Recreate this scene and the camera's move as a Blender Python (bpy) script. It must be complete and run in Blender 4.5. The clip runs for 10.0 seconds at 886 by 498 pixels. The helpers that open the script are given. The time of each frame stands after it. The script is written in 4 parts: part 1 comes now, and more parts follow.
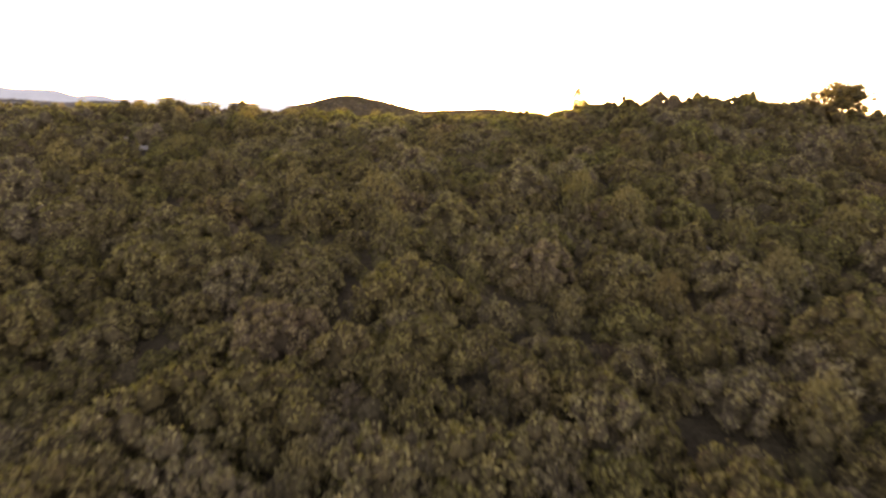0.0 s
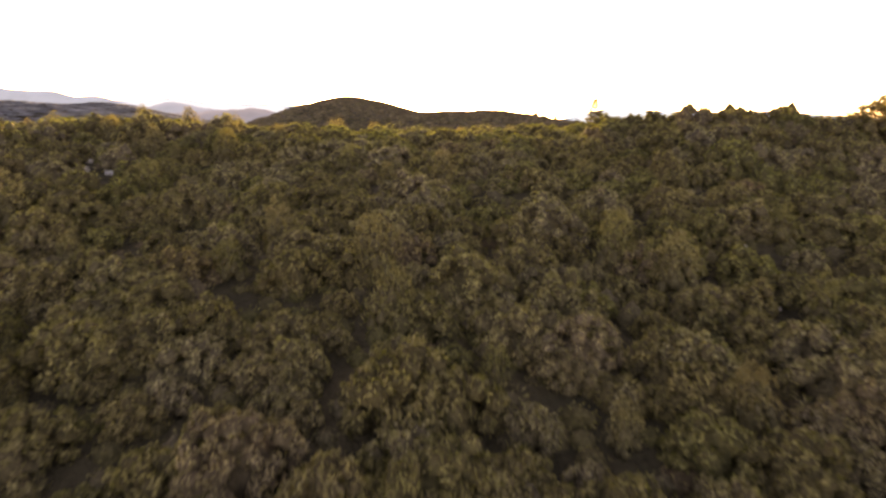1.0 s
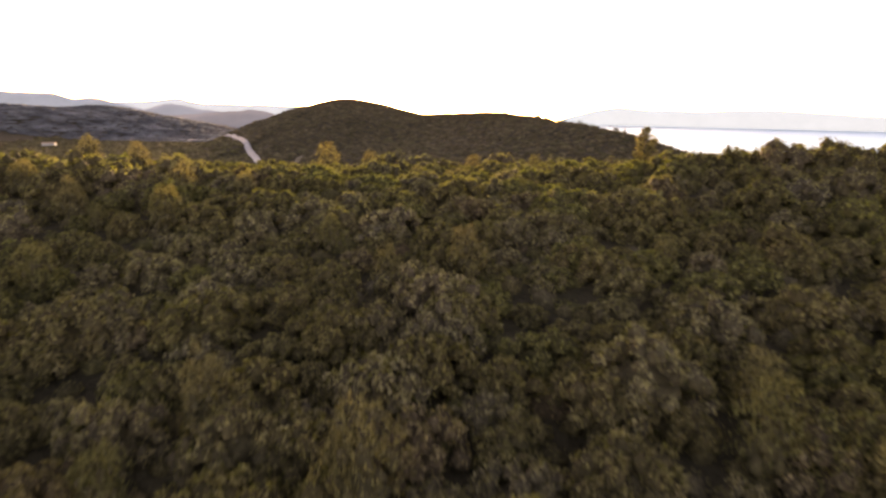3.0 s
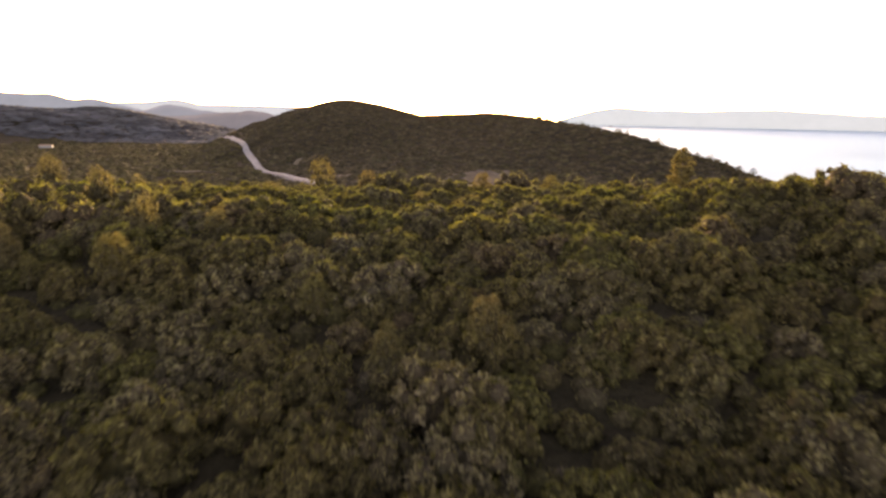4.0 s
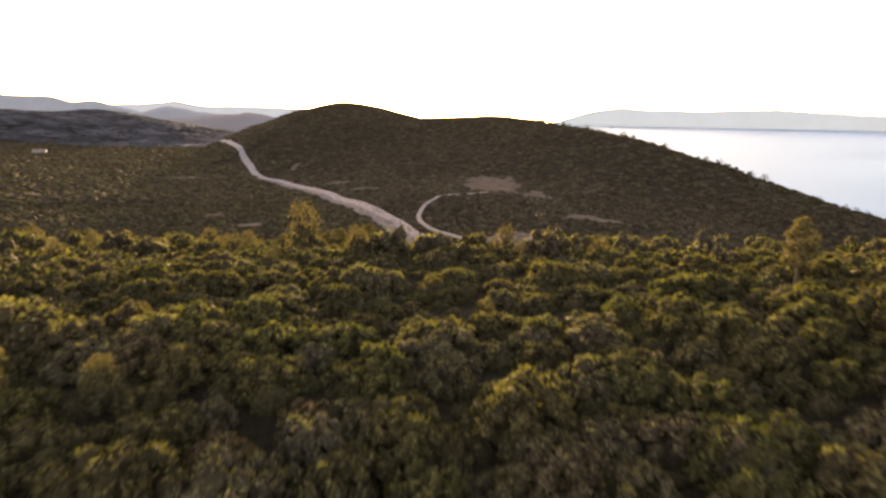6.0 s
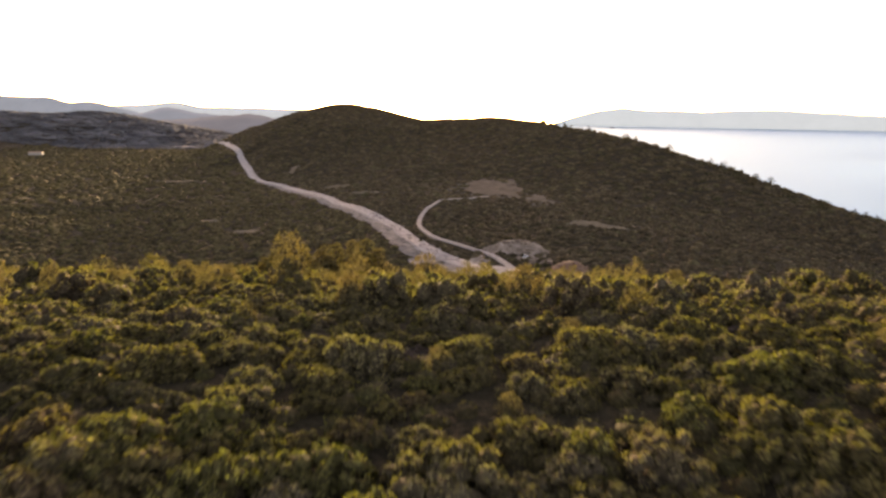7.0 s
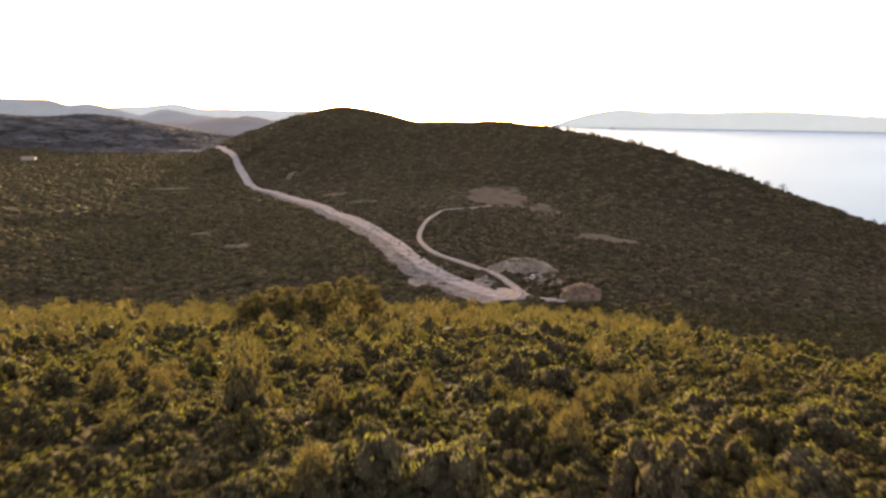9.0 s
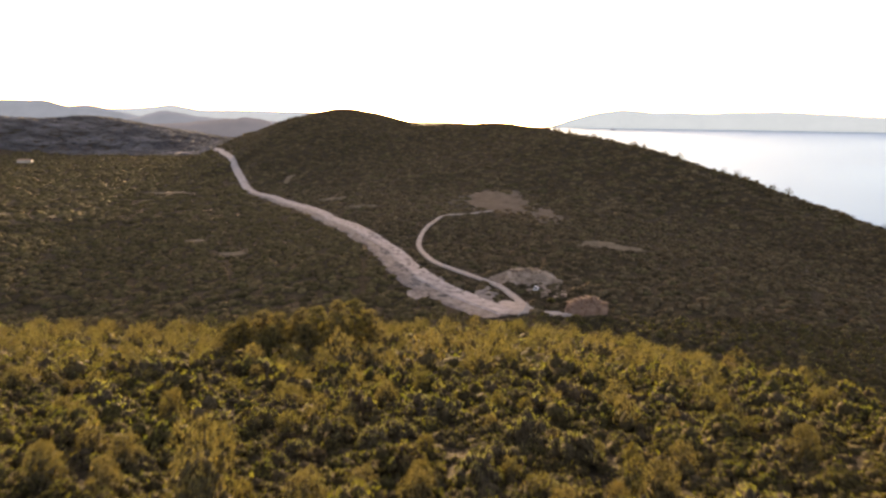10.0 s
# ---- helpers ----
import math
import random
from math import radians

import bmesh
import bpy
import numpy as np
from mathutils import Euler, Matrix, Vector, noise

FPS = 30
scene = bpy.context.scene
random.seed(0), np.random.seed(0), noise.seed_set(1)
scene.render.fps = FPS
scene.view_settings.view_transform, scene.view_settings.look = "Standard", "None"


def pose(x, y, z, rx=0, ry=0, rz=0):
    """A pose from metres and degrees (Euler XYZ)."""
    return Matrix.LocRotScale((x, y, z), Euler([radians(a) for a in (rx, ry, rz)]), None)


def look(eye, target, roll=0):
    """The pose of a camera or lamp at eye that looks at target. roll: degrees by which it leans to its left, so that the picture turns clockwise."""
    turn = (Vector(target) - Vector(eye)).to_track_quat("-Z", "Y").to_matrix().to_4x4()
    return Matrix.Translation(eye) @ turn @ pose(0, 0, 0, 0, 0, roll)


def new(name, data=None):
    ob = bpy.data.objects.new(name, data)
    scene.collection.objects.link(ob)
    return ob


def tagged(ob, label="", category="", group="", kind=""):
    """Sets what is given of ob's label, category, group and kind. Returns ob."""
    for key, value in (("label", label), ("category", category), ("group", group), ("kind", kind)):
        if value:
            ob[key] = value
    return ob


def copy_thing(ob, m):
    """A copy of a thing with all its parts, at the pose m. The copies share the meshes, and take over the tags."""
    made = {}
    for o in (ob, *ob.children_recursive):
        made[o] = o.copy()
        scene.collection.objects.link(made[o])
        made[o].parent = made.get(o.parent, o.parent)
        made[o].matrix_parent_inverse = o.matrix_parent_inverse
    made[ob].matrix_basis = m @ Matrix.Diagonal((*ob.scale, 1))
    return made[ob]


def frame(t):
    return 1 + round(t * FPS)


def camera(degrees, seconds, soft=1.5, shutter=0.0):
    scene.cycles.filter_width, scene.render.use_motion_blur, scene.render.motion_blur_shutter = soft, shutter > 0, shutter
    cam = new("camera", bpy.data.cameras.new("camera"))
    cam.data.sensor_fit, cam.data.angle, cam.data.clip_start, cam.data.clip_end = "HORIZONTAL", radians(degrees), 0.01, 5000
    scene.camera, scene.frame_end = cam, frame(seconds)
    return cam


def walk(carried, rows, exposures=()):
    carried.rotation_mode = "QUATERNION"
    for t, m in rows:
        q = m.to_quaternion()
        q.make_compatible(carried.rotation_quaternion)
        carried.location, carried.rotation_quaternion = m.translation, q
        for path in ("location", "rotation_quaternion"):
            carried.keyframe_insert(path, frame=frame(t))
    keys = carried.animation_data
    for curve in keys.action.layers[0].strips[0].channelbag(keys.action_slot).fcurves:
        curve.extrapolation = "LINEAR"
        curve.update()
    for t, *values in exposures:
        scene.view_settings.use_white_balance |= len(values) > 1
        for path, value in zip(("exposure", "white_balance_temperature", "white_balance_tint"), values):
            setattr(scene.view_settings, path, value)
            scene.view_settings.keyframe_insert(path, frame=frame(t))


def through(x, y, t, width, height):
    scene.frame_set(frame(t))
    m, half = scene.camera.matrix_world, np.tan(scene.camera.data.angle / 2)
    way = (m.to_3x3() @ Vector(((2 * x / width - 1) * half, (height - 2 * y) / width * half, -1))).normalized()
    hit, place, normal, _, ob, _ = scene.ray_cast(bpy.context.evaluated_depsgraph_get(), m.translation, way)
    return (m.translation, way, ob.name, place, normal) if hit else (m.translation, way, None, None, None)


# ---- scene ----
cam = camera(70.0, 10.0, soft=2.6, shutter=0.7)
# seconds, x, y, z, yaw, pitch, roll
PATH = [
    (0.0, 0.021, -0.013, 0.085, -0.145, -12.306, 1.293),
    (0.5, -0.325, 4.315, 0.959, -0.141, -12.311, 1.226),
    (1.0, -0.683, 8.708, 1.824, -0.138, -12.315, 1.163),
    (1.5, -1.051, 13.158, 2.684, -0.135, -12.317, 1.101),
    (2.0, -1.425, 17.663, 3.539, -0.132, -12.318, 1.042),
    (2.5, -1.802, 22.216, 4.391, -0.129, -12.317, 0.986),
    (4.0, -2.921, 36.114, 6.953, -0.121, -12.306, 0.831),
    (4.5, -3.280, 40.810, 7.814, -0.119, -12.299, 0.784),
    (5.0, -3.627, 45.529, 8.681, -0.117, -12.291, 0.740),
    (5.5, -3.958, 50.266, 9.558, -0.114, -12.282, 0.698),
    (7.0, -4.828, 64.533, 12.257, -0.108, -12.245, 0.588),
    (7.5, -5.067, 69.290, 13.186, -0.106, -12.230, 0.556),
    (8.0, -5.275, 74.040, 14.133, -0.104, -12.214, 0.526),
    (8.5, -5.450, 78.777, 15.100, -0.103, -12.196, 0.499),
    (9.0, -5.587, 83.497, 16.088, -0.101, -12.176, 0.475),
    (9.5, -5.684, 88.194, 17.099, -0.100, -12.156, 0.453),
    (10.0, -5.738, 92.863, 18.136, -0.098, -12.133, 0.433),
]
walk(cam, [(t, pose(x, y, z, 90 + pitch, 0, yaw) @ pose(0, 0, 0, 0, 0, roll)) for t, x, y, z, yaw, pitch, roll in PATH], [(0.0, 3.05, 14600, 45), (2.5, 2.68, 14200, 43), (5.0, 2.27, 13500, 40), (7.0, 2.22, 13300, 37), (8.5, 2.28, 13300, 36), (10.0, 2.28, 13300, 36)])

# ---- light: a low sun ahead, over the sea ----
SUN_UP, SUN_EAST = 3.6, -7.0
world = bpy.data.worlds.new("evening_sky")
scene.world = world
world.use_nodes = True
wn, wl = world.node_tree.nodes, world.node_tree.links
sky = wn.new("ShaderNodeTexSky")
sky.sky_type, sky.sun_disc = "NISHITA", False
sky.sun_elevation, sky.sun_rotation = radians(SUN_UP), radians(SUN_EAST)
sky.air_density, sky.dust_density, sky.ozone_density, sky.altitude = 0.45, 0.7, 1.0, 100
wl.new(sky.outputs[0], wn["Background"].inputs[0])
wn["Background"].inputs[1].default_value = 0.3
sun = new("sun", bpy.data.lights.new("sun", "SUN"))
sun.data.energy, sun.data.angle, sun.data.color = 3.0, radians(0.6), (0.93, 1.0, 0.8)
up, east = radians(SUN_UP), radians(SUN_EAST)
sun.matrix_world = look((0, 0, 200), (-200 * math.sin(east) * math.cos(up), -200 * math.cos(east) * math.cos(up), 200 - 200 * math.sin(up)))

# ---- materials ----
def material(name, rough=0.8):
    m = bpy.data.materials.new(name)
    m.use_nodes = True
    n = m.node_tree.nodes
    b = n["Principled BSDF"]
    b.inputs["Roughness"].default_value = rough
    b.inputs["Specular IOR Level"].default_value = 0.06
    return m, n, m.node_tree.links, b


def ramp_node(n, stops):
    r = n.new("ShaderNodeValToRGB")
    e = r.color_ramp.elements
    while len(e) < len(stops):
        e.new(0.5)
    for k, (p, c) in zip(e, stops):
        k.position, k.color = p, (*c, 1)
    return r


def noise_node(n, l, scale, detail=4.0, coords="Object", rough=0.55):
    t, c = n.new("ShaderNodeTexNoise"), n.new("ShaderNodeTexCoord")
    t.inputs["Scale"].default_value, t.inputs["Detail"].default_value, t.inputs["Roughness"].default_value = scale, detail, rough
    l.new(c.outputs[coords], t.inputs["Vector"])
    return t


def math_node(n, l, op, a, b):
    k = n.new("ShaderNodeMath")
    k.operation = op
    for s, v in zip(k.inputs, (a, b)):
        if isinstance(v, (int, float)):
            s.default_value = v
        else:
            l.new(v, s)
    return k.outputs[0]


def mix_node(n, l, blend, f, a, b):
    k = n.new("ShaderNodeMix")
    k.data_type, k.blend_type = "RGBA", blend
    for s, v in ((k.inputs[0], f), (k.inputs[6], a), (k.inputs[7], b)):
        if isinstance(v, (int, float)):
            s.default_value = v
        elif isinstance(v, tuple):
            s.default_value = (*v, 1)
        else:
            l.new(v, s)
    return k.outputs[2]


def leaf_material(name, stops, through=0.4, warm=(1.0, 1.1, 0.48), heads=4.2, spread=0.55):
    """Leaves of one kind: a tint for each plant, a small change for each sprig, and light that shines through."""
    m, n, l, b = material(name, 0.9)
    b.inputs["Specular IOR Level"].default_value = 0.04
    at, ob, geo = n.new("ShaderNodeAttribute"), n.new("ShaderNodeObjectInfo"), n.new("ShaderNodeNewGeometry")
    at.attribute_name = "plant"
    tint = math_node(n, l, "FRACT", math_node(n, l, "ADD", at.outputs["Fac"], ob.outputs["Random"]), 0.0)
    r = ramp_node(n, stops)
    l.new(tint, r.inputs[0])
    vary = math_node(n, l, "MULTIPLY_ADD", geo.outputs["Random Per Island"], spread)
    vary.node.inputs[2].default_value = 1.0 - spread / 2
    grey = n.new("ShaderNodeCombineColor")
    for s in grey.inputs:
        l.new(vary, s)
    col = mix_node(n, l, "MULTIPLY", 1.0, r.outputs[0], grey.outputs[0])
    # heads of leaves, with shade painted darker into the gaps between, and a fine grain of single leaves
    grain = noise_node(n, l, 11.0, 3, "Object", 0.7)
    warp = noise_node(n, l, 3.0, 2, "Object", 0.6)
    vor, where, add = n.new("ShaderNodeTexVoronoi"), n.new("ShaderNodeTexCoord"), n.new("ShaderNodeVectorMath")
    add.operation = "MULTIPLY_ADD"
    add.inputs[1].default_value = (0.3, 0.3, 0.3)
    l.new(warp.outputs["Color"], add.inputs[0])
    l.new(where.outputs["Object"], add.inputs[2])
    l.new(add.outputs[0], vor.inputs["Vector"])
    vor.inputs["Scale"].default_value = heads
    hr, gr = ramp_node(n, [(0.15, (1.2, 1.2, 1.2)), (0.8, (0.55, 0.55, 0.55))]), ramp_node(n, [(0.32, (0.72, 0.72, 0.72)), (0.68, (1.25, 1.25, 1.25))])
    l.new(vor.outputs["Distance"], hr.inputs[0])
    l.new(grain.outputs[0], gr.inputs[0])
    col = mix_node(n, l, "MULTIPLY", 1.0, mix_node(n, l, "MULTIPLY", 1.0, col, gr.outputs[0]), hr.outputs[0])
    l.new(col, b.inputs["Base Color"])
    bump = n.new("ShaderNodeBump")
    bump.inputs["Strength"].default_value, bump.inputs["Distance"].default_value = 0.8, 0.14
    relief = math_node(n, l, "SUBTRACT", math_node(n, l, "MULTIPLY", grain.outputs[0], 0.45), vor.outputs["Distance"])
    l.new(relief, bump.inputs["Height"])
    l.new(bump.outputs[0], b.inputs["Normal"])
    tr, mx = n.new("ShaderNodeBsdfTranslucent"), n.new("ShaderNodeMixShader")
    l.new(mix_node(n, l, "MULTIPLY", 1.0, col, warm), tr.inputs["Color"])
    mx.inputs[0].default_value = through
    l.new(b.outputs[0], mx.inputs[1])
    l.new(tr.outputs[0], mx.inputs[2])
    l.new(mx.outputs[0], n["Material Output"].inputs["Surface"])
    return m


SHRUB_TINTS = [(0.0, (0.134, 0.104, 0.050)), (0.15, (0.152, 0.114, 0.053)), (0.3, (0.184, 0.143, 0.086)), (0.42, (0.148, 0.116, 0.052)), (0.55, (0.165, 0.122, 0.061)),
               (0.65, (0.196, 0.153, 0.097)), (0.74, (0.172, 0.114, 0.064)), (0.8, (0.138, 0.117, 0.049)), (0.88, (0.15, 0.126, 0.052)), (0.94, (0.146, 0.119, 0.052)), (1.0, (0.13, 0.102, 0.050))]
PINE_TINTS = [(0.0, (0.15, 0.127, 0.058)), (0.35, (0.168, 0.134, 0.07)), (0.7, (0.136, 0.12, 0.05)), (1.0, (0.165, 0.124, 0.062))]
WOOD_TINTS = [(0.0, (0.068, 0.051, 0.029)), (0.35, (0.086, 0.063, 0.037)), (0.6, (0.066, 0.057, 0.029)), (0.8, (0.09, 0.069, 0.037)), (1.0, (0.085, 0.064, 0.040))]
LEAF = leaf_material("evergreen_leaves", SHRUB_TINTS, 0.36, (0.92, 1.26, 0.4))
NEEDLE = leaf_material("pine_needles", PINE_TINTS, 0.34, (1.0, 1.02, 0.62))
# Near leaf tints at 0.4, which puts the crown's inner shade into the colour.
SHADED_LEAF = leaf_material("inner_leaves_dark_for_shade", [(p, tuple(0.4 * v for v in c)) for p, c in SHRUB_TINTS], 0.05, spread=0.15)
WOOD = leaf_material("far_foliage", WOOD_TINTS, 0.12, heads=0.45)
SCRUB = leaf_material("valley_scrub", [(0.0, (0.082, 0.064, 0.032)), (0.4, (0.096, 0.073, 0.038)), (0.7, (0.085, 0.071, 0.032)), (1.0, (0.1, 0.074, 0.042))], 0.2, (0.95, 1.15, 0.45), heads=0.45)
# Foliage greyed and lightened to carry the haze over the west hill.
HAZE_WOOD = leaf_material("haze_grey_foliage", [(0.0, (0.084, 0.084, 0.088)), (0.5, (0.094, 0.094, 0.1)), (1.0, (0.088, 0.086, 0.088))], 0.03, heads=0.02, spread=0.15)


def shaded_twig_material():
    m, n, l, b = material("twigs_and_leaves_dark_for_shade", 0.95)
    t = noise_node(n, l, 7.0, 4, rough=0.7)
    # Brown twig tones, kept dark to carry the shade inside the crowns.
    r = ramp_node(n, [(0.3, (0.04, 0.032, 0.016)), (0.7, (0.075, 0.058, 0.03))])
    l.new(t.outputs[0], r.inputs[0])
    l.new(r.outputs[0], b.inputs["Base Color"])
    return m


def bark_material():
    m, n, l, b = material("bark", 0.9)
    t = noise_node(n, l, 12.0)
    r = ramp_node(n, [(0.3, (0.06, 0.045, 0.03)), (0.7, (0.14, 0.11, 0.08))])
    l.new(t.outputs[0], r.inputs[0])
    l.new(r.outputs[0], b.inputs["Base Color"])
    return m


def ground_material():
    """Scrub soil with dry grass, its tones darkened for the scrub's shade, seen as a mottled cover of bushes where it
    is far.
    """
    m, n, l, b = material("scrub_ground_dark_for_shade", 0.95)
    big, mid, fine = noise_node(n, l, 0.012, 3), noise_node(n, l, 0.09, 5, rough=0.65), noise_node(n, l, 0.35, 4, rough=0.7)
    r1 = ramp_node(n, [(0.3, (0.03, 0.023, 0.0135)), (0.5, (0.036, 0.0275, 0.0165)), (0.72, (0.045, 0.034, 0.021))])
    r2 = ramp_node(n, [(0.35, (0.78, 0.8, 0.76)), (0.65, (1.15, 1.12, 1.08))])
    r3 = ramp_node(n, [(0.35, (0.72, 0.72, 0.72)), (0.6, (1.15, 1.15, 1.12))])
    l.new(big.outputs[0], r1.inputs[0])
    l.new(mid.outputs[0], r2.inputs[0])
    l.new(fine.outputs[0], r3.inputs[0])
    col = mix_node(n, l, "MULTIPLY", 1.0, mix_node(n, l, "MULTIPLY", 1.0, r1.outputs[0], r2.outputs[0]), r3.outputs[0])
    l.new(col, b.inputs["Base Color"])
    bump = n.new("ShaderNodeBump")
    bump.inputs["Strength"].default_value, bump.inputs["Distance"].default_value = 1.0, 1.6
    l.new(math_node(n, l, "ADD", fine.outputs[0], math_node(n, l, "MULTIPLY", mid.outputs[0], 1.5)), bump.inputs["Height"])
    l.new(bump.outputs[0], b.inputs["Normal"])
    return m


def gravel_material(name, a, c, scale=0.5):
    m, n, l, b = material(name, 0.95)
    t, f = noise_node(n, l, scale, 6, rough=0.7), noise_node(n, l, scale * 6, 3)
    r = ramp_node(n, [(0.32, a), (0.66, c)])
    l.new(t.outputs[0], r.inputs[0])
    l.new(r.outputs[0], b.inputs["Base Color"])
    bump = n.new("ShaderNodeBump")
    bump.inputs["Strength"].default_value, bump.inputs["Distance"].default_value = 0.6, 0.4
    l.new(math_node(n, l, "ADD", t.outputs[0], f.outputs[0]), bump.inputs["Height"])
    l.new(bump.outputs[0], b.inputs["Normal"])
    return m


def sea_material():
    """Wind-ruffled water: the sky's gloss over the water's own blue."""
    m, n, l, b = material("sea_water", 0.5)
    b.inputs["Base Color"].default_value = (0.09, 0.165, 0.235, 1)
    gloss, mx = n.new("ShaderNodeBsdfGlossy"), n.new("ShaderNodeMixShader")
    gloss.inputs["Color"].default_value = (0.48, 0.76, 0.88, 1)
    t, s = noise_node(n, l, 0.05, 5), noise_node(n, l, 0.003, 3)
    rr = ramp_node(n, [(0.3, (0.3, 0.3, 0.3)), (0.7, (0.42, 0.42, 0.42))])
    l.new(s.outputs[0], rr.inputs[0])
    l.new(rr.outputs[0], gloss.inputs["Roughness"])
    bump = n.new("ShaderNodeBump")
    bump.inputs["Strength"].default_value, bump.inputs["Distance"].default_value = 0.2, 1.0
    l.new(t.outputs[0], bump.inputs["Height"])
    l.new(bump.outputs[0], b.inputs["Normal"])
    l.new(bump.outputs[0], gloss.inputs["Normal"])
    mx.inputs[0].default_value = 0.24
    l.new(b.outputs[0], mx.inputs[1])
    l.new(gloss.outputs[0], mx.inputs[2])
    l.new(mx.outputs[0], n["Material Output"].inputs["Surface"])
    return m


def haze_glow_material(name, land, air):
    """Far land with a glow put in for the haze of many kilometres of lit air."""
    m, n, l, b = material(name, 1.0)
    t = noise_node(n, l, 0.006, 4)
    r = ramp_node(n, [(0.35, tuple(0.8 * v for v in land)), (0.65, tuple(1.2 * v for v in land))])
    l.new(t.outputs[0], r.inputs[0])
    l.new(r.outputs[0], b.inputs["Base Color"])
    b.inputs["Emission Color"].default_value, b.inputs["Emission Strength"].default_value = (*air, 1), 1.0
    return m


SHADED_TWIG, BARK, GROUND, SEA_WATER = shaded_twig_material(), bark_material(), ground_material(), sea_material()
ROAD_GRAVEL = gravel_material("pale_road_gravel", (0.19, 0.165, 0.155), (0.36, 0.325, 0.31), 0.25)
TRACK_GRAVEL = gravel_material("track_gravel", (0.22, 0.185, 0.16), (0.36, 0.31, 0.28), 0.4)
SPOIL = gravel_material("rough_gravel_spoil", (0.06, 0.052, 0.047), (0.23, 0.205, 0.192), 0.35)
ROCK = gravel_material("broken_limestone", (0.1, 0.068, 0.048), (0.33, 0.25, 0.2), 0.3)


# ---- the lie of the land ----
SEA = -82.0


def ramp(s, w):
    """A bend from level to a slope of one, w metres soft."""
    return w * np.logaddexp(0.0, np.asarray(s, float) / w)


def softmax2(a, b, k):
    return k * np.logaddexp(a / k, b / k)


def ridge(x, y, line, slope, crown, seaward=1.0):
    """A ridge along a line of (x, y, z), falling away at the slope, with a rounded crown."""
    best = np.full(np.shape(x), -400.0)
    for (ax, ay, az), (bx, by, bz) in zip(line, line[1:]):
        ux, uy = bx - ax, by - ay
        k = np.clip(((x - ax) * ux + (y - ay) * uy) / (ux * ux + uy * uy), 0, 1)
        d = np.hypot(x - ax - k * ux, y - ay - k * uy)
        d = np.where(ux * (y - ay) - uy * (x - ax) > 0, d * seaward, d)
        best = np.maximum(best, az + k * (bz - az) - slope * (np.sqrt(d * d + crown * crown) - crown))
    return best


def waves(x, y, size, seed):
    """Soft irregular undulation between about -1 and 1."""
    r = np.random.RandomState(seed)
    out = 0
    for n in range(7):
        a, p, q = r.uniform(0, 6.28), r.uniform(0, 6.28), r.uniform(0.7, 1.6)
        out = out + np.sin((x * math.cos(a) + y * math.sin(a)) * 6.28 * q / size + p + 0.8 * np.sin((x * math.sin(a) - y * math.cos(a)) * 4.1 / size + p))
    return out / 4.0


def near_hill(x, y):
    crest = -1.7 - 0.14 * ramp(x - 64, 10) - 0.03 * ramp(-x - 70, 15)
    # the higher knoll on the east side of the crest
    knoll = 3.4 * np.exp(-(((x - 38) / 23) ** 2) - ((y - 86) / 16) ** 2)
    front = 0.2 * ramp(80 - y, 6)
    back = 0.26 * ramp(y - 108, 5)
    # the east shoulder breaks off towards the valley
    brow = 0.45 * ramp(x - 50 + 0.21 * (y - 166), 5) / (1 + np.exp(-np.clip((y - 125) / 10, -40, 40)))
    return crest + knoll - front - back - brow


def valley(x, y):
    east = 0.16 * ramp(x - 120, 25)
    west = 8 / (1 + np.exp((x + 85 + 0.05 * (y - 400)) / 26))
    rise = -4 / (1 + np.exp(-(y - 1150) / 90)) / (1 + np.exp((x + 260) / 60))
    return -50 - east - west + rise


BIG_HILL = [
    (-420, 1260, -60), (-334, 1230, -19), (-240, 1215, 12), (-183, 1200, 24), (-132, 1170, 14), (-82, 1130, -1), (64, 1020, 2), (119, 950, -2),
    (160, 860, -8), (195, 790, -18), (225, 733, -28), (256, 660, -39), (275, 560, -52), (286, 480, -57), (300, 380, -70), (310, 250, -85),
]
WEST_HILL = [(-1700, 1300, 0), (-970, 1500, 0), (-882, 1650, 4), (-750, 1600, -19), (-617, 1500, -42), (-540, 1430, -58)]


def steep_west(x):
    """The big hill's west end falls off more steeply than the rest."""
    return x - 1.5 * ramp(-x - 215, 20)


def height(x, y):
    x, y = np.asarray(x, float), np.asarray(y, float)
    z = valley(x, y)
    z = softmax2(z, near_hill(x, y), 2.0)
    far = ridge(steep_west(x), y, [(float(steep_west(a)), b, c) for a, b, c in BIG_HILL], 0.205, 45, 2.4) + 5 * waves(x, y, 260, 3) * np.clip((y - 450) / 300, 0, 1) * 0.5
    z = softmax2(z, far, 4.0)
    z = softmax2(z, ridge(x, y, WEST_HILL, 0.2, 60) + 4 * waves(x, y, 330, 5), 5.0)
    calm = np.clip(np.hypot(x, y - 60) / 60, 0.25, 1)
    return z + 0.55 * calm * waves(x, y, 38, 1) + 1.2 * np.clip((np.hypot(x, y - 80) - 160) / 200, 0, 1) * waves(x, y, 120, 2)

# ---- ground, sea and distance ----
def mesh_object(name, verts, faces, mat, parent=None, smooth=False):
    me = bpy.data.meshes.new(name)
    me.from_pydata([tuple(v) for v in verts], [], [tuple(f) for f in faces])
    me.materials.append(mat)
    if smooth:
        me.polygons.foreach_set("use_smooth", [True] * len(me.polygons))
    ob = new(name, me)
    ob.parent = parent
    return ob


def steps(*legs):
    """Grid lines from the first place on: legs of (end, step at the end)."""
    out, step = [legs[0][0]], legs[0][1]
    for end, last in legs[1:]:
        while out[-1] < end - 0.01:
            step += (last - step) * 0.08
            out.append(min(end, out[-1] + step))
    return np.array(out)


